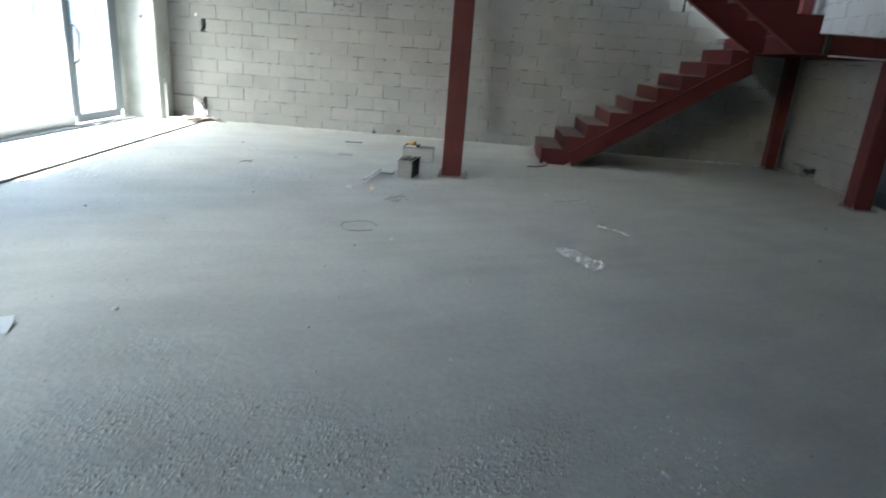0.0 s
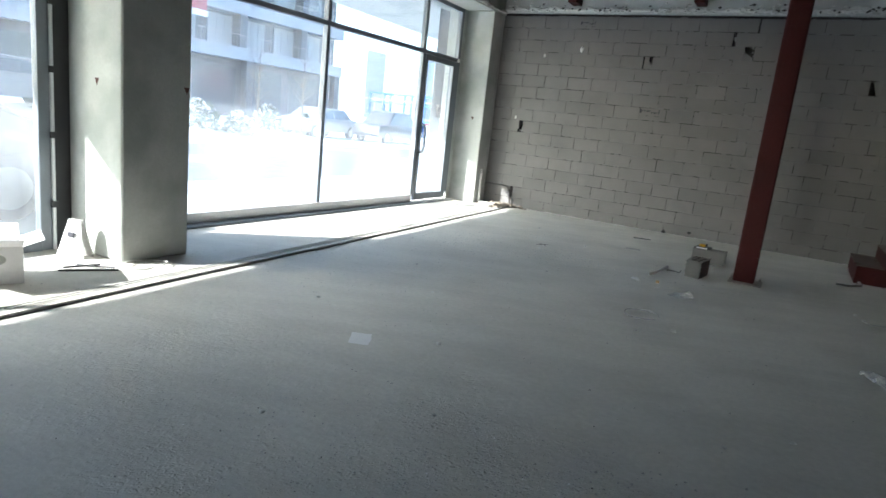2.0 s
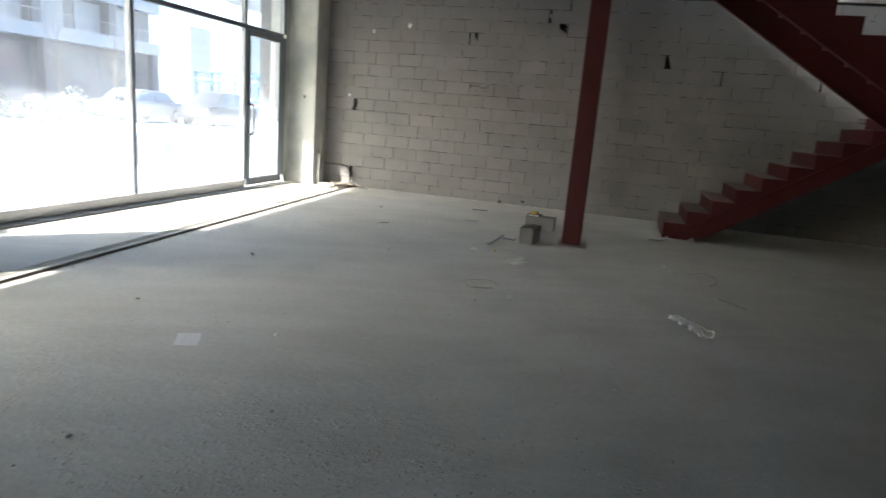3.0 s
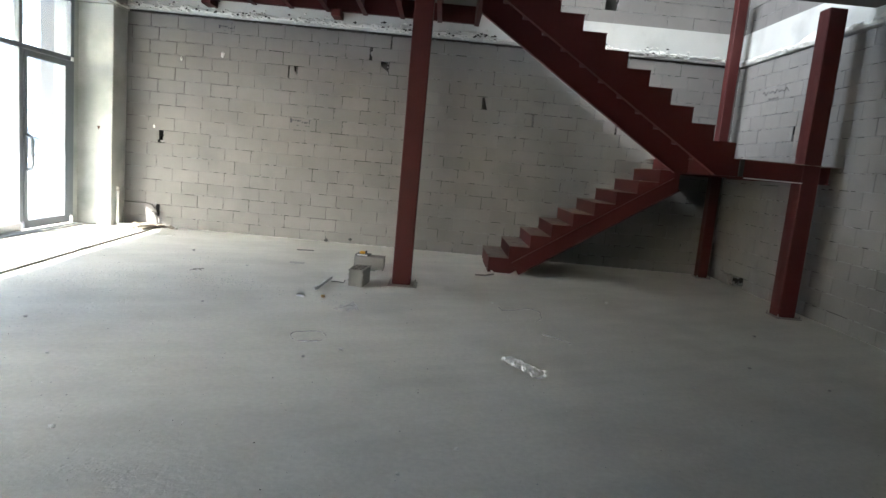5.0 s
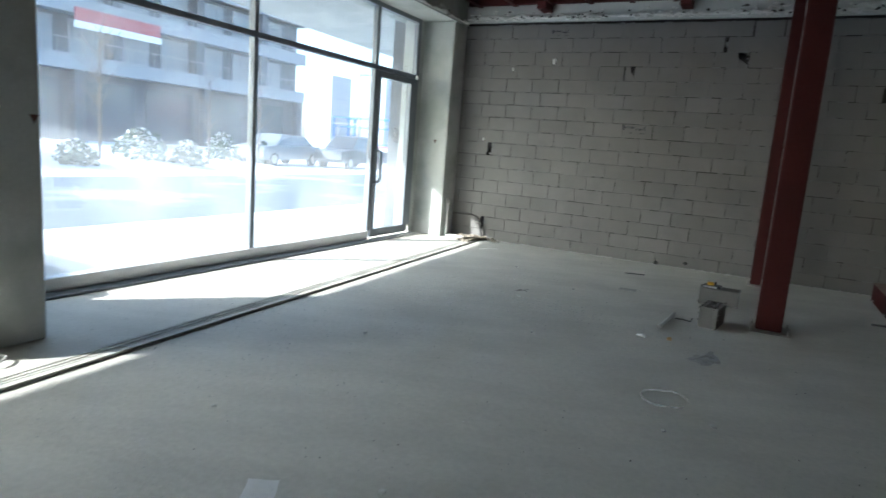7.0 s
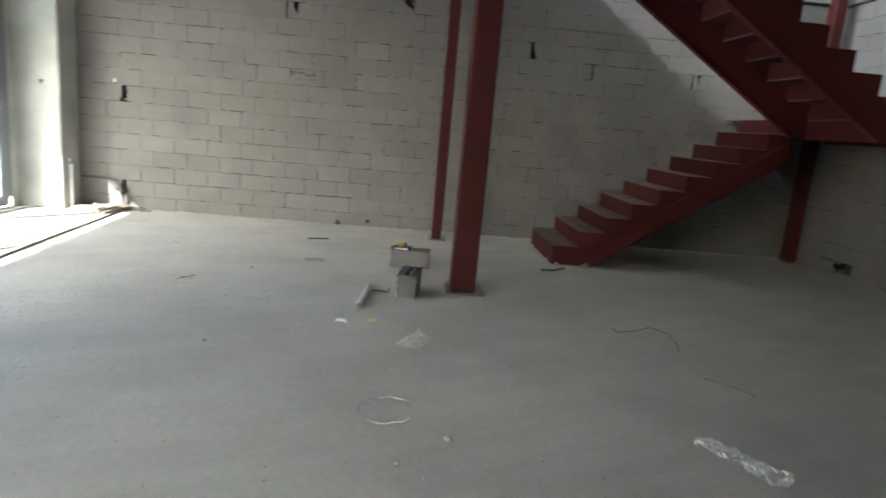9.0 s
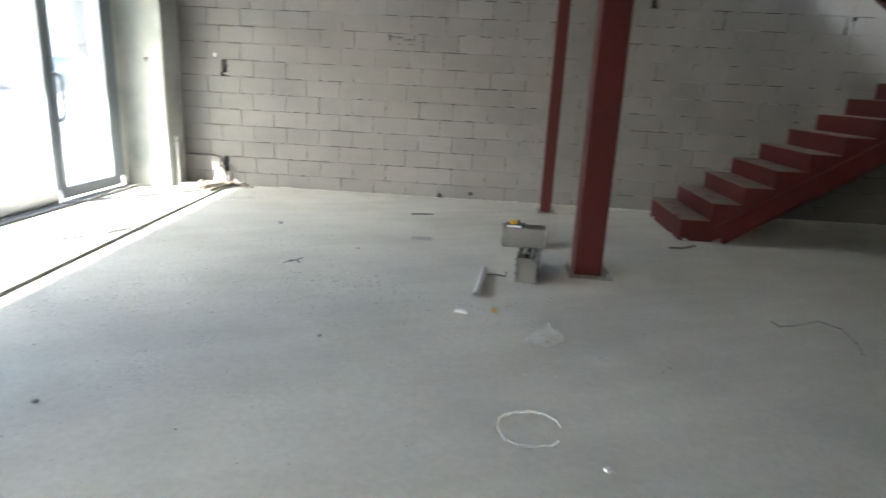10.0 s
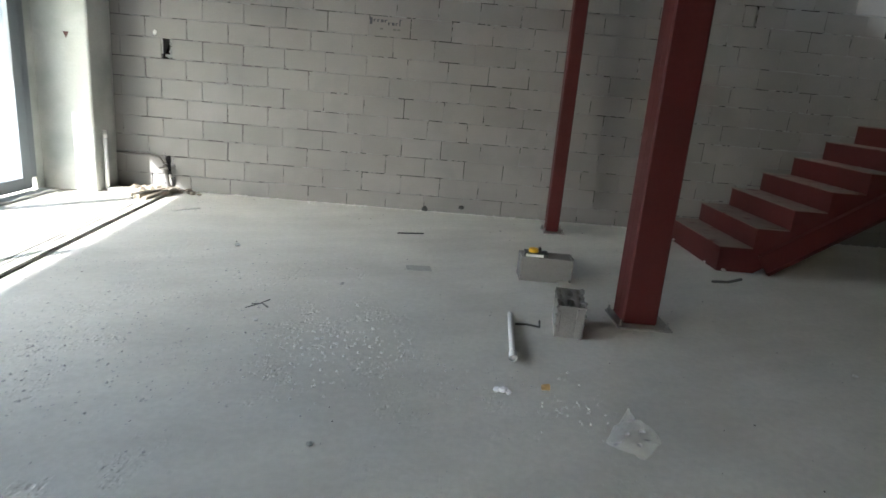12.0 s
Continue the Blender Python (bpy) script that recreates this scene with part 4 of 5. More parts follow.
# ---- loose things on the floor ----
def hollow_block(label, at, turn, dims, holes, notch=False):
    w, d, h = dims
    ob = thing("loose_block", label, "block", at, turn, "loose blocks")
    bm = bmesh.new()
    if holes:
        # three rows of rounded cells open upward, walls all round
        t = 0.01
        xs_ = [-w / 2, -w / 2 + w * 0.29, w / 2 - w * 0.29, w / 2]
        for c, n_ in enumerate((3, 2, 3)):
            for j in range(n_):
                x0, x1 = xs_[c], xs_[c + 1]
                y0, y1 = -d / 2 + d * j / n_, -d / 2 + d * (j + 1) / n_
                mx, my = (x0 + x1) / 2, (y0 + y1) / 2
                rx, ry = (x1 - x0) / 2 - t, (y1 - y0) / 2 - t
                rim = [(x0, y0), (mx, y0), (x1, y0), (x1, my), (x1, y1), (mx, y1), (x0, y1), (x0, my)]
                way = [(-0.78, -0.78), (0, -1), (0.78, -0.78), (1, 0), (0.78, 0.78), (0, 1), (-0.78, 0.78), (-1, 0)]
                q = rnd.uniform(0.9, 1.08)
                up = [bm.verts.new((x, y, h)) for x, y in rim]
                lip = [bm.verts.new((mx + rx * a_ * q, my + ry * b_ * q, h - 0.003)) for a_, b_ in way]
                low = [bm.verts.new((mx + rx * a_ * 0.8, my + ry * b_ * 0.8, h * 0.12)) for a_, b_ in way]
                for k in range(8):
                    m_ = (k + 1) % 8
                    bm.faces.new((up[k], up[m_], lip[m_], lip[k]))
                    bm.faces.new((lip[k], lip[m_], low[m_], low[k]))
                bm.faces.new(low)
        for x in (-w / 2, w / 2):
            bm.faces.new([bm.verts.new(p) for p in ((x, -d / 2, 0), (x, d / 2, 0), (x, d / 2, h), (x, -d / 2, h))])
        for y in (-d / 2, d / 2):
            bm.faces.new([bm.verts.new(p) for p in ((-w / 2, y, 0), (w / 2, y, 0), (w / 2, y, h), (-w / 2, y, h))])
        bmesh.ops.remove_doubles(bm, verts=bm.verts, dist=0.0005)
        for dims_ in ((w * 0.2, w / 2 - 0.004, -d / 2 - 0.009, -d / 2 + 0.004, 0.0, h - 0.012), (-w / 2 + 0.002, -w * 0.36, -d / 2 - 0.006, -d / 2 + 0.004, 0.03, h - 0.03)):
            boxed("rib", dims_, BLOCK, ob, "", 0.003)
    elif notch:
        prism(bm, [(-w / 2, 0.0), (w * 0.22, 0.0), (w * 0.28, 0.022), (w * 0.42, 0.03), (w / 2, 0.026), (w / 2, h), (-w / 2, h)], "y", -d / 2, d / 2)
        bmesh.ops.bevel(bm, geom=list(bm.edges), offset=0.005, segments=1, affect="EDGES")
        boxed("foot", (w * 0.22, w / 2 - 0.01, d / 2 - 0.05, d / 2 - 0.01, 0, 0.04), BLOCK, ob)
    part("body", bm, BLOCK, ob)
    for k in range(26):
        bm = bmesh.new()
        r = rnd.uniform(0.007, 0.017)
        high = rnd.uniform(0.02, h) if k % 2 else h
        lump(bm, (rnd.choice((-1, 1)) * w * 0.49, -d * 0.49 if k % 4 == 1 else rnd.uniform(-d / 2, d / 2) * 0.95, high), r, rnd, 0.8)
        part("broken_edge", bm, BLOCK, ob)
    return ob


hollow_block("grey pumice block lying on its side on the floor", (-0.81, 8.1, 0), -1, (0.37, 0.19, 0.176), False, True)
hollow_block("broken hollow pumice block with open cells upward", (-0.815, 7.17, 0), -8, (0.155, 0.33, 0.185), True)
tape = thing("tape_measure", "yellow and black tape measure lying on the block", "tape measure", (-0.885, 8.08, 0.176), -4)
bm = bmesh.new()
box(bm, -0.085, 0.085, -0.05, 0.06, 0.0, 0.026, bevel=0.004)
part("base", bm, BLACK, tape, "black tray")
bm = bmesh.new()
box(bm, -0.075, 0.05, -0.058, -0.049, 0.002, 0.02)
part("edge_strip", bm, PAPER, tape, "white edge strip")
bm = bmesh.new()
tube(bm, [(-0.02, 0.0, 0.026), (-0.02, 0.0, 0.048), (-0.02, 0.0, 0.053)], [0.036, 0.034, 0.026], 14)
part("case", bm, YELLOW, tape, "yellow round case")
bm = bmesh.new()
box(bm, 0.015, 0.035, -0.005, 0.025, 0.03, 0.06, bevel=0.003)
part("knob", bm, BLACK, tape, "black knob")

tb = thing("plastic_tube", "short white plastic tube lying on the floor", "tube", (-1.18, 6.97, 0.0))
tb.matrix_world = Matrix()
bm = bmesh.new()
tube(bm, [(-1.14, 7.26, 0.022), (-1.19, 6.65, 0.022)], 0.015, 12)
part("shaft", bm, WHITE, tb, smooth=True)
bm = bmesh.new()
tube(bm, [(-1.185, 6.69, 0.026), (-1.191, 6.625, 0.026)], 0.021, 12, caps=False)
tube(bm, [(-1.189, 6.67, 0.026), (-1.19, 6.65, 0.026)], 0.018, 12)
part("socket", bm, WHITE, tb, "white socket end", True)
bm = bmesh.new()
tube(bm, [(-1.12, 7.14, 0.006), (-1.05, 7.15, 0.006), (-0.98, 7.12, 0.006), (-0.975, 7.18, 0.02)], 0.007, 6)
tagged(part("bent_wire", bm, SOOT), "short bent dark wire beside the white tube", "wire")
bm = bmesh.new()
for c, r in (((-1.295, 6.31, 0.015), 0.02), ((-1.27, 6.305, 0.018), 0.026), ((-1.245, 6.295, 0.012), 0.018)):
    lump(bm, c, r, rnd, 0.8)
tagged(part("crumpled_wrapper", bm, PAPER), "small crumpled white wrapper on the floor", "wrapper")
bm = bmesh.new()
tube(bm, [(-1.085, 6.365, 0.013), (-1.05, 6.37, 0.013)], [0.013, 0.016], 8)
tagged(part("pipe_fitting", bm, TAN), "small tan plastic pipe fitting on the floor", "fitting")


def film(name, label, corners, seed, lift, category, material, n=14, crease=9.0):
    """A crumpled sheet between four corners (x, y)."""
    bm = bmesh.new()
    c = [Vector(p) for p in corners]
    rows = []
    for i in range(n + 1):
        row = []
        for j in range(n + 1):
            a, b = i / n, j / n
            p = (c[0] * (1 - a) + c[1] * a) * (1 - b) + (c[3] * (1 - a) + c[2] * a) * b
            q = noise.noise((p.x * crease, p.y * crease, seed)) + 0.5 * noise.noise((p.x * crease * 2.6, p.y * crease * 2.6, seed))
            row.append(bm.verts.new((p.x + 0.01 * q, p.y, 0.004 + lift * abs(q))))
        rows.append(row)
    for a, b in zip(rows, rows[1:]):
        for k in range(n):
            bm.faces.new((a[k], a[k + 1], b[k + 1], b[k]))
    return tagged(part(name, bm, material), label, category)


film("plastic_sheet", "crumpled sheet of clear plastic lying on the floor", [(-0.9, 5.95), (-0.78, 5.83), (-0.66, 5.98), (-0.74, 6.2)], 3.0, 0.045, "plastic sheet", SHEET, 14, 7.0)
film("paper_sheet", "white sheet of paper lying on the dusty floor", [(-2.17, 2.84), (-2.05, 2.89), (-2.15, 3.06), (-2.27, 3.0)], 2.0, 0.006, "paper", PAPER, 10, 7.0)
# long crumpled plastic bag
bm = bmesh.new()
rings = []
for i in range(15):
    a = i / 14
    p = Vector((0.58 + 0.215 * a, 4.875 - 0.36 * a, 0))
    r = 0.032 + 0.022 * a + 0.02 * noise.noise((a * 9, 1, 1))
    side = Vector((0.86, 0.5, 0))
    ring = []
    for k in range(10):
        t = k * math.pi * 2 / 10
        q = 1 + 0.75 * noise.noise((a * 14, math.cos(t) * 2, math.sin(t) * 2))
        v = p + side * r * math.cos(t) * q
        ring.append(bm.verts.new((v.x, v.y, max(0.003, r * 0.55 + r * 0.65 * math.sin(t) * q))))
    rings.append(ring)
for a, b in zip(rings, rings[1:]):
    for k in range(10):
        bm.faces.new((a[k], a[(k + 1) % 10], b[(k + 1) % 10], b[k]))
tagged(part("plastic_bag", bm, FILM), "long crumpled clear plastic bag on the floor", "plastic bag")


def strand(name, label, path, r, material, category):
    bm = bmesh.new()
    tube(bm, path, r, 6)
    return tagged(part(name, bm, material, smooth=True), label, category)


strand("plastic_strap", "loop of clear plastic strap on the floor", [(-0.92 + 0.135 * math.cos(t * 0.32), 5.01 + 0.14 * math.sin(t * 0.32), 0.008 + 0.01 * abs(math.sin(t * 0.5))) for t in range(1, 19)], 0.005, STRAP, "strap")
strand("plastic_strap", "tangled length of clear plastic strap on the floor", [(0.68, 6.5, 0.03), (0.72, 6.46, 0.01), (0.85, 6.5, 0.012), (1.0, 6.56, 0.03), (1.1, 6.47, 0.02), (1.08, 6.25, 0.01), (1.0, 6.06, 0.025)], 0.0045, STRAP, "strap")
strand("plastic_straw", "thin pale plastic strip lying on the floor", [(1.0, 5.68, 0.006), (1.1, 5.57, 0.012), (1.2, 5.46, 0.006)], 0.005, STRAP, "strip")
strand("twig", "thin dark twig lying near the wall", [(-1.95, 9.1, 0.006), (-1.85, 9.12, 0.008), (-1.72, 9.16, 0.006)], 0.007, BLACK, "twig")
strand("forked_twig", "small dark forked twig lying on the screed", [(-2.66, 7.07, 0.006), (-2.6, 7.13, 0.012), (-2.56, 7.22, 0.008)], 0.003, SOOT, "twig")
strand("forked_twig", "small dark twig lying across another on the screed", [(-2.64, 7.12, 0.012), (-2.58, 7.13, 0.016), (-2.54, 7.1, 0.006)], 0.004, SOOT, "twig")
strand("wood_splinter", "thin grey splinter lying near the wall corner", [(-4.0, 9.24, 0.006), (-3.9, 9.35, 0.008), (-3.82, 9.45, 0.006)], 0.003, PALE, "splinter")
strand("bent_strip", "dark bent strip lying at the foot of the stairs", [(0.55, 8.35, 0.008), (0.68, 8.36, 0.01), (0.8, 8.4, 0.03)], 0.012, SOOT, "strip")
bm = bmesh.new()
for c, r in (((0.75, 9.7, 0.02), 0.03), ((0.8, 8.73, 0.012), 0.03), ((0.74, 8.95, 0.012), 0.02)):
    lump(bm, c, r, rnd)
tagged(part("mortar_lumps", bm, PALE), "pale lumps of mortar at the foot of the stairs", "rubble", kind="stuff")
bm = bmesh.new()
box(bm, -0.09, 0.09, -0.06, 0.06, 0, 0.004)
ob = tagged(part("card_scrap", bm, STONE), "flat grey scrap of card on the floor", "scrap")
ob.matrix_world = pose(-1.72, 8.1, 0.001, 0, 0, 8)

bm = bmesh.new()
box(bm, -0.12, 0.12, -0.16, 0.16, 0, 0.005, bevel=0.001)
ob = tagged(part("card_piece", bm, mat("dusty_card", (0.42, 0.405, 0.37), 0.85)), "flat piece of dusty brownish card on the rough floor", "card")
ob.matrix_world = pose(0.815, 2.0, 0.001, 0, 0, 4)
strand("wood_splinter", "thin dark splinter lying beside the card", [(0.95, 2.2, 0.006), (1.03, 2.18, 0.008), (1.06, 2.14, 0.012)], 0.007, SOOT, "splinter")
strand("wood_splinter", "short pale splinter lying on the rough floor", [(0.67, 2.4, 0.006), (0.69, 2.36, 0.008)], 0.006, PALE, "splinter")
strand("wood_splinter", "short grey splinter lying on the rough floor", [(0.6, 2.03, 0.006), (0.57, 1.97, 0.01)], 0.008, SOOT, "splinter")
# pebbles one could pick up, then the fine crumbs
PEB = []
for k in range(5):
    bm = bmesh.new()
    lump(bm, (0, 0, 0.25), 0.5, random.Random(k), 0.6)
    PEB.append(mesh_of("pebble", bm, STONE if k % 2 else PALE))
for x, y, s in ((0.644, 6.774, 0.03), (-2.028, 5.79, 0.03), (-0.635, 4.767, 0.05), (-1.764, 3.223, 0.04), (-0.86, 4.55, 0.035), (0.18, 3.35, 0.035), (-0.1, 3.05, 0.03), (-2.55, 6.9, 0.03),
                (-3.1, 8.3, 0.05), (-1.0, 9.5, 0.03), (-3.0, 4.9, 0.035), (1.9, 4.6, 0.03), (3.2, 6.3, 0.045), (2.6, 5.2, 0.03), (3.0, 4.8, 0.03),
                (0.42, 2.7, 0.025), (-1.3, 2.4, 0.03), (-2.4, 4.2, 0.03), (-2.9, 3.4, 0.03), (-1.9, 1.9, 0.035), (2.0, 7.3, 0.04), (-2.2, 7.6, 0.04)):
    ob = tagged(new("pebble", random.Random(x).choice(PEB)), "small piece of broken concrete on the floor", "pebble", "pebbles on the floor")
    ob.matrix_world = pose(x, y, 0, 0, 0, x * 997) @ Matrix.Diagonal((s, s, s, 1))


def crumbs(name, label, clusters, material, seed):
    rnd = random.Random(seed)
    verts, faces = [], []
    for cx, cy, sx, sy, n, r0, r1 in clusters:
        for k in range(n):
            x, y, r = rnd.gauss(cx, sx), rnd.gauss(cy, sy), rnd.uniform(r0, r1) * rnd.uniform(0.5, 1)
            if not (FACADE + 0.2 < x < RIGHT - 0.1 and SOUTH + 0.1 < y < BACK - 0.05):
                continue
            b, a = len(verts), rnd.uniform(0, 6.28)
            for t in range(4):
                q = r * rnd.uniform(0.6, 1.2)
                verts.append((x + q * math.cos(a + t * 1.571), y + q * math.sin(a + t * 1.571), 0.0))
            verts.append((x + r * rnd.uniform(-0.3, 0.3), y + r * rnd.uniform(-0.3, 0.3), r * rnd.uniform(0.5, 1.0)))
            faces += [(b + t, b + (t + 1) % 4, b + 4) for t in range(4)]
    me = bpy.data.meshes.new(name)
    me.from_pydata(verts, [], faces)
    me.materials.append(material)
    return tagged(new(name, me), label, "rubble", kind="stuff")


crumbs("grit", "scattered grey grit and crumbs on the floor",
       [(-0.5, 2.3, 0.35, 0.2, 260, 0.003, 0.011), (-1.3, 1.9, 0.6, 0.3, 420, 0.002, 0.009), (-0.1, 1.6, 0.5, 0.25, 420, 0.002, 0.008), (-2.6, 6.5, 0.7, 0.3, 420, 0.003, 0.012), (-3.4, 6.4, 0.35, 0.4, 260, 0.003, 0.011), (-2.1, 6.75, 0.25, 0.1, 110, 0.004, 0.014), (-2.9, 7.6, 0.5, 0.3, 160, 0.003, 0.013),
        (-3.4, 6.2, 0.5, 0.8, 420, 0.002, 0.009), (-1.9, 6.3, 0.5, 0.2, 90, 0.003, 0.01), (-0.96, 6.22, 0.07, 0.06, 34, 0.003, 0.009), (-3.3, 3.6, 0.6, 1.0, 420, 0.002, 0.008), (0, 5, 3.5, 4, 1500, 0.002, 0.008),
        (-4.6, 5, 0.4, 3.5, 450, 0.002, 0.009), (-3.9, 5, 0.15, 4, 700, 0.002, 0.009)], STONE, 3)
# crumbs coloured dark to give the shadows of small stones
crumbs("grit_shade", "scattered dark specks and chips painted for small stones' shadows",
       [(-1.5, 3.6, 1.2, 1.0, 40, 0.003, 0.009), (-2.3, 6.5, 1.2, 1.4, 70, 0.003, 0.009), (0.3, 4.5, 1.6, 1.6, 40, 0.003, 0.008), (-0.6, 2.1, 0.8, 0.4, 40, 0.003, 0.007), (0, 9.7, 3, 0.3, 60, 0.003, 0.01)], SOOT, 9)
crumbs("pale_grit", "scattered pale chips of plaster on the floor",
       [(0.84, 2.5, 0.1, 0.13, 34, 0.005, 0.012), (0.3, 2.3, 0.3, 0.2, 12, 0.004, 0.009), (0, 5, 3, 3.5, 90, 0.002, 0.006), (-0.3, 2.0, 0.4, 0.25, 30, 0.004, 0.011)], PAPER, 4)

# two black lumps standing in for dark dots at the wall's foot
for x, s in ((-1.36, 0.03), (-1.74, 0.04)):
    bm = bmesh.new()
    lump(bm, (x, BACK - 0.01, 0.07 if s < 0.035 else 0.02), s, rnd, 0.9)
    tagged(part("dark_lump", bm, BLACK), "small black lump at the foot of the wall", "lump", "tar lumps")
# a broken piece of block beside the hole in the wall, and pen marks high on that wall
bm = bmesh.new()
box(bm, -0.06, 0.0, -0.1, 0.1, 0.0, 0.16, bevel=0.012)
for k in range(14):
    lump(bm, (rnd.uniform(-0.06, 0.0), rnd.choice((-0.1, 0.09)), rnd.uniform(0.02, 0.15)), rnd.uniform(0.012, 0.025), rnd)
ob = tagged(part("broken_block", bm, BLOCK), "broken piece of grey block leaning at the wall hole", "block")
ob.matrix_world = pose(RIGHT - 0.006, 9.53, 0.0)
for z, y0, y1, w_ in ((2.79, 9.38, 8.72, 0.03), (2.7, 9.2, 8.95, 0.015)):
    bm = bmesh.new()
    tube(bm, [(RIGHT - 0.004, y0 + (y1 - y0) * k / 40, z + w_ * math.sin(k * 0.9) * (0.6 + 0.4 * math.sin(k * 0.37))) for k in range(41)], 0.007, 4)
    tagged(part("pen_scrawl", bm, SOOT), "grey wavy pen scrawl on the block wall", "scrawl", "pen marks")
# marks on the block wall
def plate(name, label, x0, x1, z0, z1, material, category, y=BACK):
    bm = bmesh.new()
    box(bm, x0, x1, y - 0.006, y + 0.004, z0, z1)
    return tagged(part(name, bm, material), label, category)


def stamp(x, z, s):
    ob = thing("printed_stamp", "dark printed stamp on a wall block", "stamp", (x, BACK, z))
    ob.matrix_world = Matrix()
    # rows of unreadable print, tall at both ends
    for k in range(9):
        u, big = x + (k - 4.5) * 0.036 * s, k in (0, 8)
        top, low = (0.032, -0.03) if big else (0.02 - 0.022 * (k > 4), -0.006 - 0.022 * (k > 4))
        boxed("printed_bar", (u, u + (0.012 if k % 3 else 0.026) * s, BACK - 0.006, BACK + 0.002, z + low * s, z + top * s), PRINT, ob)
        boxed("printed_bar", (u, u + 0.026 * s, BACK - 0.006, BACK + 0.002, z + (top - 0.007) * s, z + top * s), PRINT, ob)
    for u in (-0.06, 0.07, 0.11):
        boxed("printed_bar", (x + u * s, x + (u + 0.03) * s, BACK - 0.006, BACK + 0.002, z - 0.075 * s, z - 0.058 * s), SOOT, ob)
    return ob


stamp(-2.254, 1.845, 1.0)
stamp(-3.45, 3.15, 0.8)
for x, z, s in ((-3.503, 2.735, 0.035), (-4.13, 2.62, 0.026), (-4.52, 1.56, 0.02)):
    bm = bmesh.new()
    lump(bm, (x, BACK - 0.002, z), s, rnd, 1.6)
    tagged(part("foam_dab", bm, FOAM), "dab of white foam on the block wall", "foam")


# ---- outside: street, cars, buildings ----
def car(label, paint, at, turn, length=4.3, tall=1.45):
    ob = thing("parked_car", label, "car", at, turn, "parked cars")
    L, H = length / 2, tall
    side = [(-L, 0.45), (-L + 0.05, 0.72), (-L + 0.15, 0.88), (-L + 0.95, 0.98), (-L + 1.65, H - 0.04), (-L + 2.2, H), (L - 1.35, H - 0.03), (L - 0.55, 1.0), (L - 0.06, 0.92), (L, 0.6), (L - 0.02, 0.32), (-L + 0.1, 0.3)]
    bm = bmesh.new()
    secs = []
    for y, k in ((-0.86, 0.9), (-0.8, 1.0), (0.8, 1.0), (0.86, 0.9)):
        secs.append([bm.verts.new((x * (0.985 if k < 1 else 1), y * (1 if z < 1.0 else 0.84), 0.3 + (z - 0.3) * (0.97 if k < 1 else 1))) for x, z in side])
    for a, b in zip(secs, secs[1:]):
        for i in range(len(side)):
            j = (i + 1) % len(side)
            bm.faces.new((a[i], a[j], b[j], b[i]))
    bm.faces.new(secs[0]), bm.faces.new(secs[-1][::-1])
    part("body", bm, paint, ob)
    for s in (-1, 1):
        for pts in ([(-L + 1.1, 0.99), (-L + 1.72, H - 0.12), (-0.05, H - 0.09), (-0.05, 0.99)], [(0.03, 0.99), (0.03, H - 0.09), (L - 1.4, H - 0.12), (L - 0.85, 0.99)]):
            bm = bmesh.new()
            v = [bm.verts.new((x, s * (0.862 if z < 1.0 else 0.735), z)) for x, z in pts]
            w_ = [bm.verts.new((x, s * (0.842 if z < 1.0 else 0.715), z)) for x, z in pts]
            bm.faces.new(v), bm.faces.new(w_[::-1])
            for i in range(4):
                bm.faces.new((v[i], v[(i + 1) % 4], w_[(i + 1) % 4], w_[i]))
            part("side_window", bm, FAC_G, ob)
    for x in (-L + 0.82, L - 0.8):
        for s in (-1, 1):
            bm = bmesh.new()
            tube(bm, [(x, s * 0.68, 0.32), (x, s * 0.885, 0.32)], 0.32, 22)
            wheel = part("wheel", bm, RUBBER, ob)
            bm = bmesh.new()
            tube(bm, [(x, s * 0.88, 0.32), (x, s * 0.895, 0.32)], 0.21, 16)
            part("rim", bm, STEEL, wheel, "dull metal rim")
    for s in (-0.6, 0.6):
        bm = bmesh.new()
        box(bm, -L - 0.01, -L + 0.12, s - 0.18, s + 0.18, 0.66, 0.8, bevel=0.02)
        part("headlight", bm, GLASS, ob)
        bm = bmesh.new()
        box(bm, L - 0.1, L + 0.01, s - 0.16, s + 0.16, 0.7, 0.86, bevel=0.02)
        part("tail_light", bm, SIGN, ob)
    return ob


car("silver car parked on the walkway outside the window", CARP_G, (-7.45, 1.75, -0.04), 90)
car("white snowy car parked across the street", CARP_W, (-21.9, 24.9, -0.1), 97, 4.9, 1.5)
car("silver car parked across the street", CARP_G, (-20.1, 28.5, -0.1), 93, 4.6, 1.68)
car("white car parked on the snowy bank", CARP_W, (-20.5, 9.2, 0.45), 80)


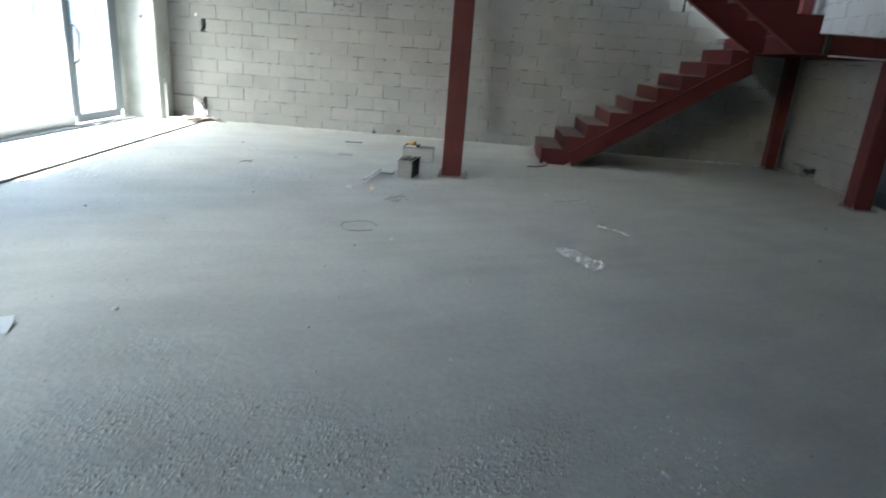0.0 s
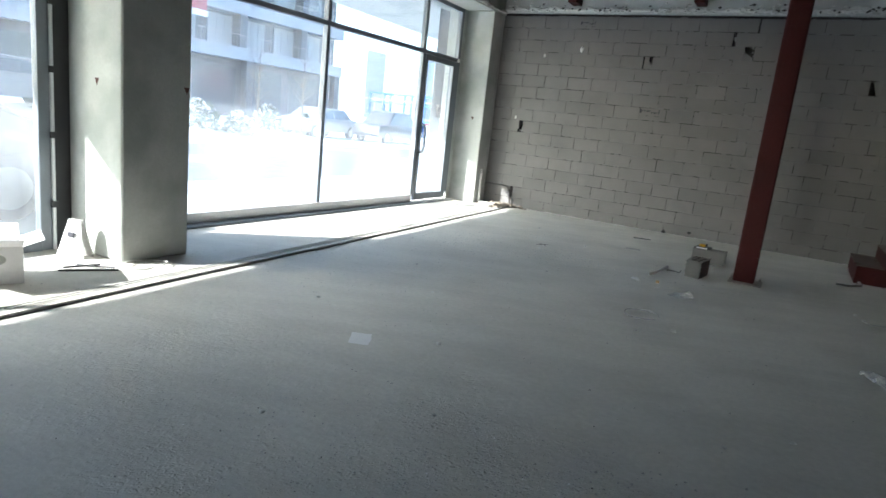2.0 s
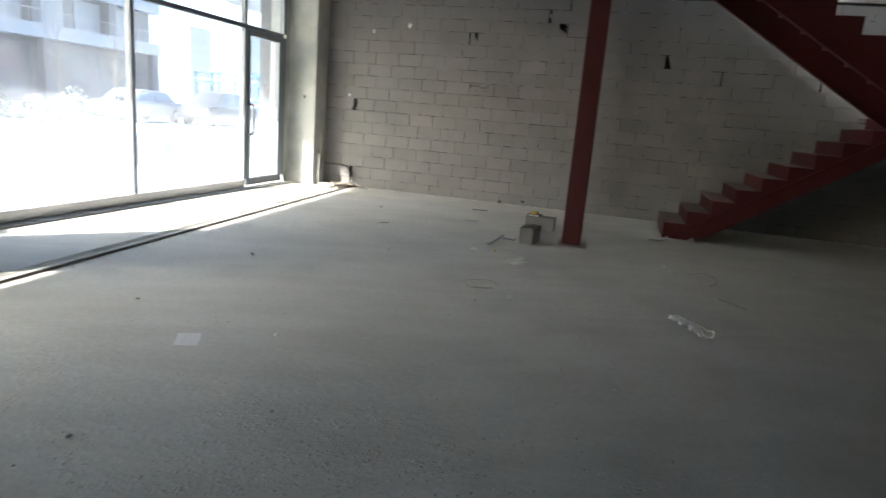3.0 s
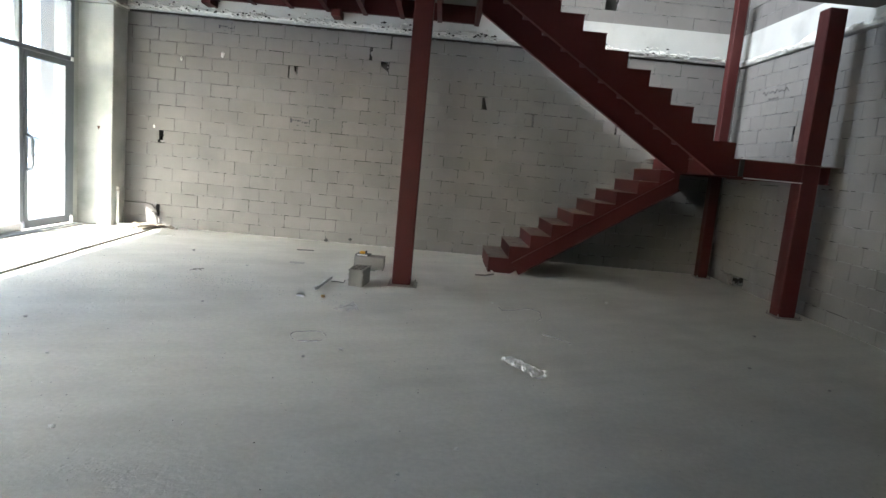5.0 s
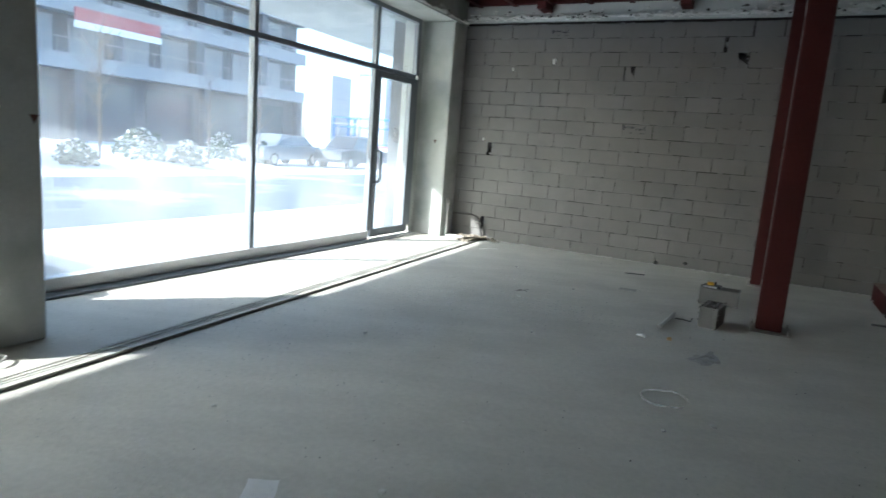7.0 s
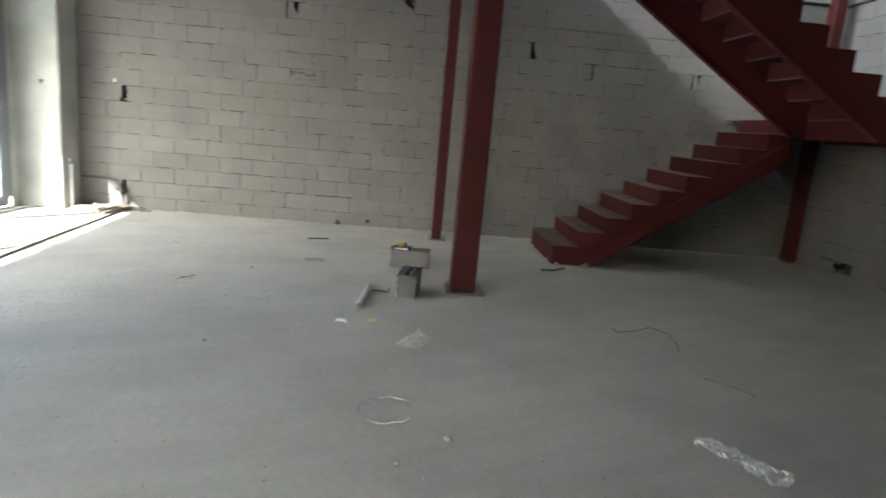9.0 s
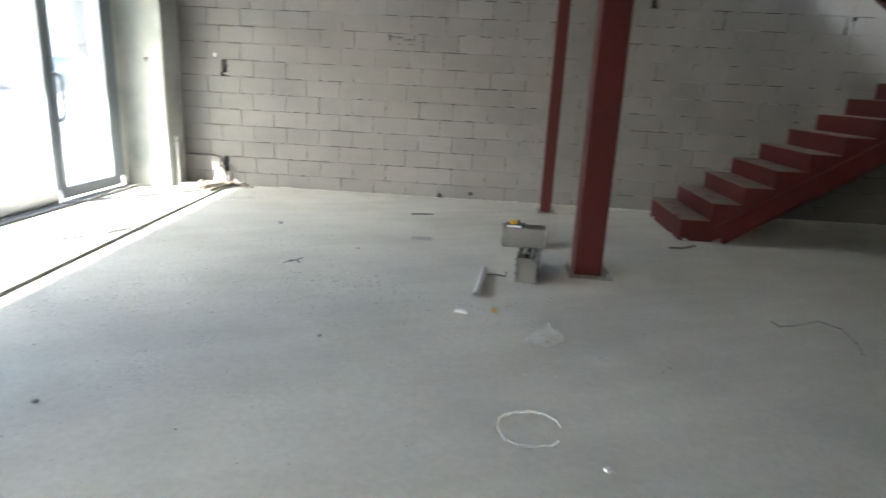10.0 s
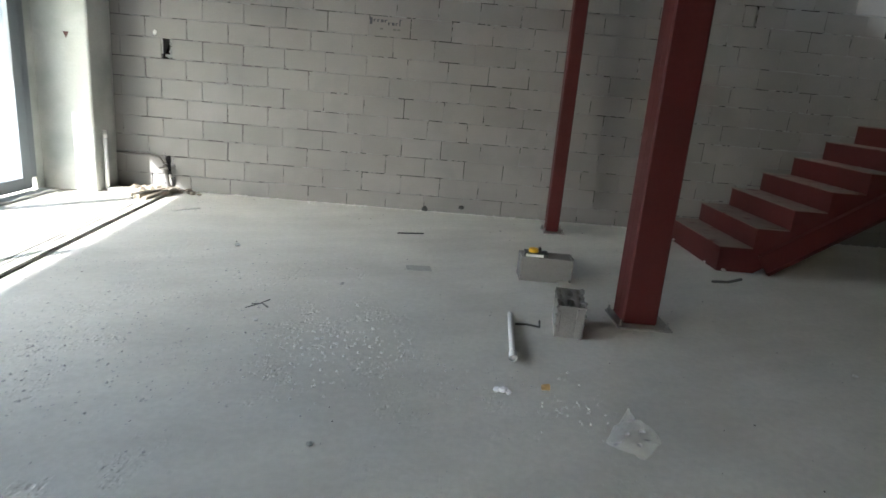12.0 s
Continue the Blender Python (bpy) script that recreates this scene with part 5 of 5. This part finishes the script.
def shop_building(label, x, y0, y1, floors):
    ob = thing("office_building", label, "building", (x, (y0 + y1) / 2, -0.1))
    ob.matrix_world = Matrix()
    top = 4.6 + 3.6 * floors
    boxed("wall", (x - 14, x - 1.2, y0, y1, -0.1, top), FAC_D, ob)
    boxed("roof", (x - 14.3, x - 0.3, y0 - 0.3, y1 + 0.3, top, top + 0.5), FAC_L, ob)
    for f in range(floors + 1):
        z = 4.6 + 3.6 * f
        if f < floors + 1:
            boxed("spandrel", (x - 1.2, x, y0, y1, z, z + 1.0), FAC_L, ob, "white balcony band")
        zz0, zz1 = (z + 1.0, z + 3.6) if f < floors else (0, 0)
        if f < floors:
            y = y0 + 0.5
            while y < y1 - 2.5:
                win_ = boxed("window", (x - 1.21, x - 1.1, y, y + 2.5, zz0 + 0.1, zz1 - 0.25), FAC_L, ob)
                # panes carry the sky's reflection as a pale colour
                for k in range(3):
                    boxed("pane", (x - 1.1, x - 1.07, y + 0.06 + k * 0.82, y + 0.8 + k * 0.82, zz0 + 0.18, zz1 - 0.33), FAC_SKY, win_, "pane painted pale for the sky it reflects")
                y += 3.6
            for y in [y0 + 3.0 + 7.2 * k for k in range(9)]:
                if y < y1:
                    boxed("pier", (x - 1.2, x - 0.1, y, y + 0.75, zz0, zz1), FAC_D, ob)
            bm = bmesh.new()
            box(bm, x - 0.12, x - 0.08, y0, y1, zz0 + 0.95, zz0 + 1.0)
            y = y0
            while y < y1:
                box(bm, x - 0.12, x - 0.09, y, y + 0.03, zz0, zz0 + 0.95)
                y += 0.9
            part("railing", bm, STEEL, ob, "thin metal balcony railing")
    y = y0 + 1
    while y < y1 - 4:
        boxed("shop_front", (x - 1.2, x - 1.15, y, y + 4.4, 0.2, 4.0), FAC_G, ob, "dark shop glazing")
        y += 5.4
    for y in [y0 + 0.2 + 10.8 * k for k in range(6)] + [y1 - 0.9]:
        boxed("pier", (x - 0.7, x - 0.05, y, y + 0.7, -0.1, 4.6), FAC_D, ob)
    boxed("shop_sign", (x + 0.003, x + 0.2, 27.4, 33.8, 7.75, 8.6), SIGN, ob, "red and white shop sign")
    boxed("sign_strip", (x + 0.1, x + 0.21, 27.3, 33.9, 7.3, 7.74), PAPER, ob, "white lower strip of the sign")
    return ob


shop_building("grey office building with white balcony bands across the street", -42.0, -16, 50.5, 2)


def tower(x, y, w, h):
    ob = thing("apartment_tower", "pale apartment tower far away", "building", (x, y, -0.1), 0, "far towers")
    boxed("wall", (-w / 2, w / 2, -w / 2, w / 2, 0, h), TOWER, ob)
    for f in range(int(h / 3.2)):
        for k in range(4):
            u = -w / 2 + 1.2 + k * (w - 2) / 4
            boxed("window", (u, u + 1.3, -w / 2 - 0.1, -w / 2 + 0.1, f * 3.2 + 1, f * 3.2 + 2.6), HAZE, ob)
            boxed("window", (w / 2 - 0.1, w / 2 + 0.1, u, u + 1.3, f * 3.2 + 1, f * 3.2 + 2.6), HAZE, ob)
    return ob


tower(-136, 175, 10.5, 22)
tower(-114.5, 175, 8.5, 21)


def bare_tree(at, h, seed):
    ob = thing("bare_tree", "leafless young tree standing in the snow", "tree", at, 0, "bare trees")
    r = random.Random(seed)
    bm = bmesh.new()
    tube(bm, [(0, 0, -0.1), (0.03, 0, h * 0.4), (0.0, 0.04, h * 0.75), (0.05, 0, h)], [0.05, 0.04, 0.022, 0.006], 7)
    part("trunk", bm, BARK, ob)
    bm = bmesh.new()
    for k in range(26):
        z = h * r.uniform(0.3, 0.95)
        a, l = r.uniform(0, 6.28), h * r.uniform(0.12, 0.3)
        p = Vector((0, 0, z))
        path = [p]
        for s in range(4):
            p = p + Vector((math.cos(a), math.sin(a), 0.9)) * l / 5
            a += r.uniform(-0.4, 0.4)
            path.append(p)
        tube(bm, path, [0.014, 0.011, 0.008, 0.006, 0.003], 5)
        for s in (2, 3):
            q = path[s]
            b = a + r.uniform(-1.4, 1.4)
            tube(bm, [q, q + Vector((math.cos(b), math.sin(b), 0.7)) * l * 0.3], [0.006, 0.002], 4)
    part("branches", bm, BARK, ob)
    return ob


bare_tree((-19.0, 13.6, 0.3), 3.6, 1)
bare_tree((-18.6, 17.5, 0.2), 3.0, 2)
bare_tree((-20.5, 22.0, 0.0), 3.4, 3)
bare_tree((-17.6, 7.4, 0.1), 4.2, 4)
bare_tree((-24.0, 17.0, 0.5), 4.4, 5)


def bush(at, w, h, seed):
    ob = thing("bush", "dark evergreen bush dusted with snow", "bush", at, 0, "bushes")
    r = random.Random(seed)
    for name, m_, n in (("leaves", SHRUB, 420), ("snow_cover", SNOW, 130)):
        bm = bmesh.new()
        for k in range(n):
            a, q = r.uniform(0, 6.28), r.random() ** 0.5
            z = h * r.random() if name == "leaves" else h * r.uniform(0.55, 1.02)
            rad = w * q * math.sqrt(max(0.05, 1 - (z / h) ** 2))
            c = Vector((rad * math.cos(a), rad * math.sin(a), z + 0.02))
            s = r.uniform(0.05, 0.12)
            u = Vector((r.uniform(-1, 1), r.uniform(-1, 1), r.uniform(-0.5, 0.5))).normalized() * s
            v = Vector((r.uniform(-1, 1), r.uniform(-1, 1), r.uniform(0, 1))).normalized() * s
            bm.faces.new([bm.verts.new(c + d) for d in (-u, v, u, -v)])
        part(name, bm, m_, ob)
    return ob


for k, (x, y, w, h) in enumerate(((-18.3, 12.4, 0.6, 0.7), (-19.2, 15.2, 0.9, 1.0), (-18.4, 16.4, 0.6, 0.8), (-20.6, 20.0, 0.7, 1.1), (-21.4, 23.2, 0.6, 1.1), (-19.0, 10.4, 0.8, 0.9))):
    bush((x, y, ground_z(x, y) - 0.05), w, h, k)

# playground beyond the parked cars
play = thing("playground_frame", "blue climbing frame of a playground behind the cars", "playground", (-28, 42, -0.1))
for x in (-3, -1, 1, 3):
    for y in (-1, 1):
        boxed("pole", (x - 0.08, x + 0.08, y - 0.08, y + 0.08, 0, 3.2), PLAY_B, play)
for z in (1.2, 2.4, 3.1):
    for y in (-1, 1):
        boxed("rail", (-3, 3, y - 0.06, y + 0.06, z, z + 0.1), PLAY_B, play)
boxed("platform", (-3, 3, -1, 1, 1.0, 1.12), SIGN, play, "red platform")
slide = thing("slide", "orange slide of the playground behind the cars", "slide", (-22.5, 43, -0.1))
for k, z in ((0, 0.2), (1, 0.9), (2, 1.6)):
    boxed("chute", (k * 0.9, k * 0.9 + 1.0, -0.5, 0.5, z, z + 0.5), PLAY_O, slide)
for x in (0.2, 2.5):
    boxed("pole", (x, x + 0.12, -0.4, -0.28, 0, 2.4), PLAY_O, slide)
hut = thing("park_hut", "small hut with a red pitched roof in the park", "hut", (-24, 52, -0.1), 20)
boxed("wall", (-1.8, 1.8, -1.6, 1.6, 0, 2.6), FAC_L, hut)
bm = bmesh.new()
prism(bm, [(-2.3, 2.5), (2.3, 2.5), (0, 4.8)], "y", -2, 2)
part("roof", bm, ROOF, hut)
fence = thing("park_fence", "thin metal fence round the playground", "fence", (-30, 36, -0.1))
for k in range(13):
    boxed("post", (k * 1.6, k * 1.6 + 0.06, -0.03, 0.03, 0, 2.6), STEEL, fence)
for z in (0.4, 1.4, 2.5):
    boxed("rail", (0, 19.3, -0.02, 0.02, z, z + 0.05), STEEL, fence)
lamp = thing("street_lamp", "slim grey street lamp by the park", "street lamp", (-26.5, 38, -0.1))
bm = bmesh.new()
tube(bm, [(0, 0, 0), (0, 0, 6.0)], [0.07, 0.045], 10)
part("pole", bm, STEEL, lamp)
bm = bmesh.new()
box(bm, -0.1, 0.7, -0.12, 0.12, 5.95, 6.1, bevel=0.03)
part("lamp_head", bm, FAC_L, lamp)
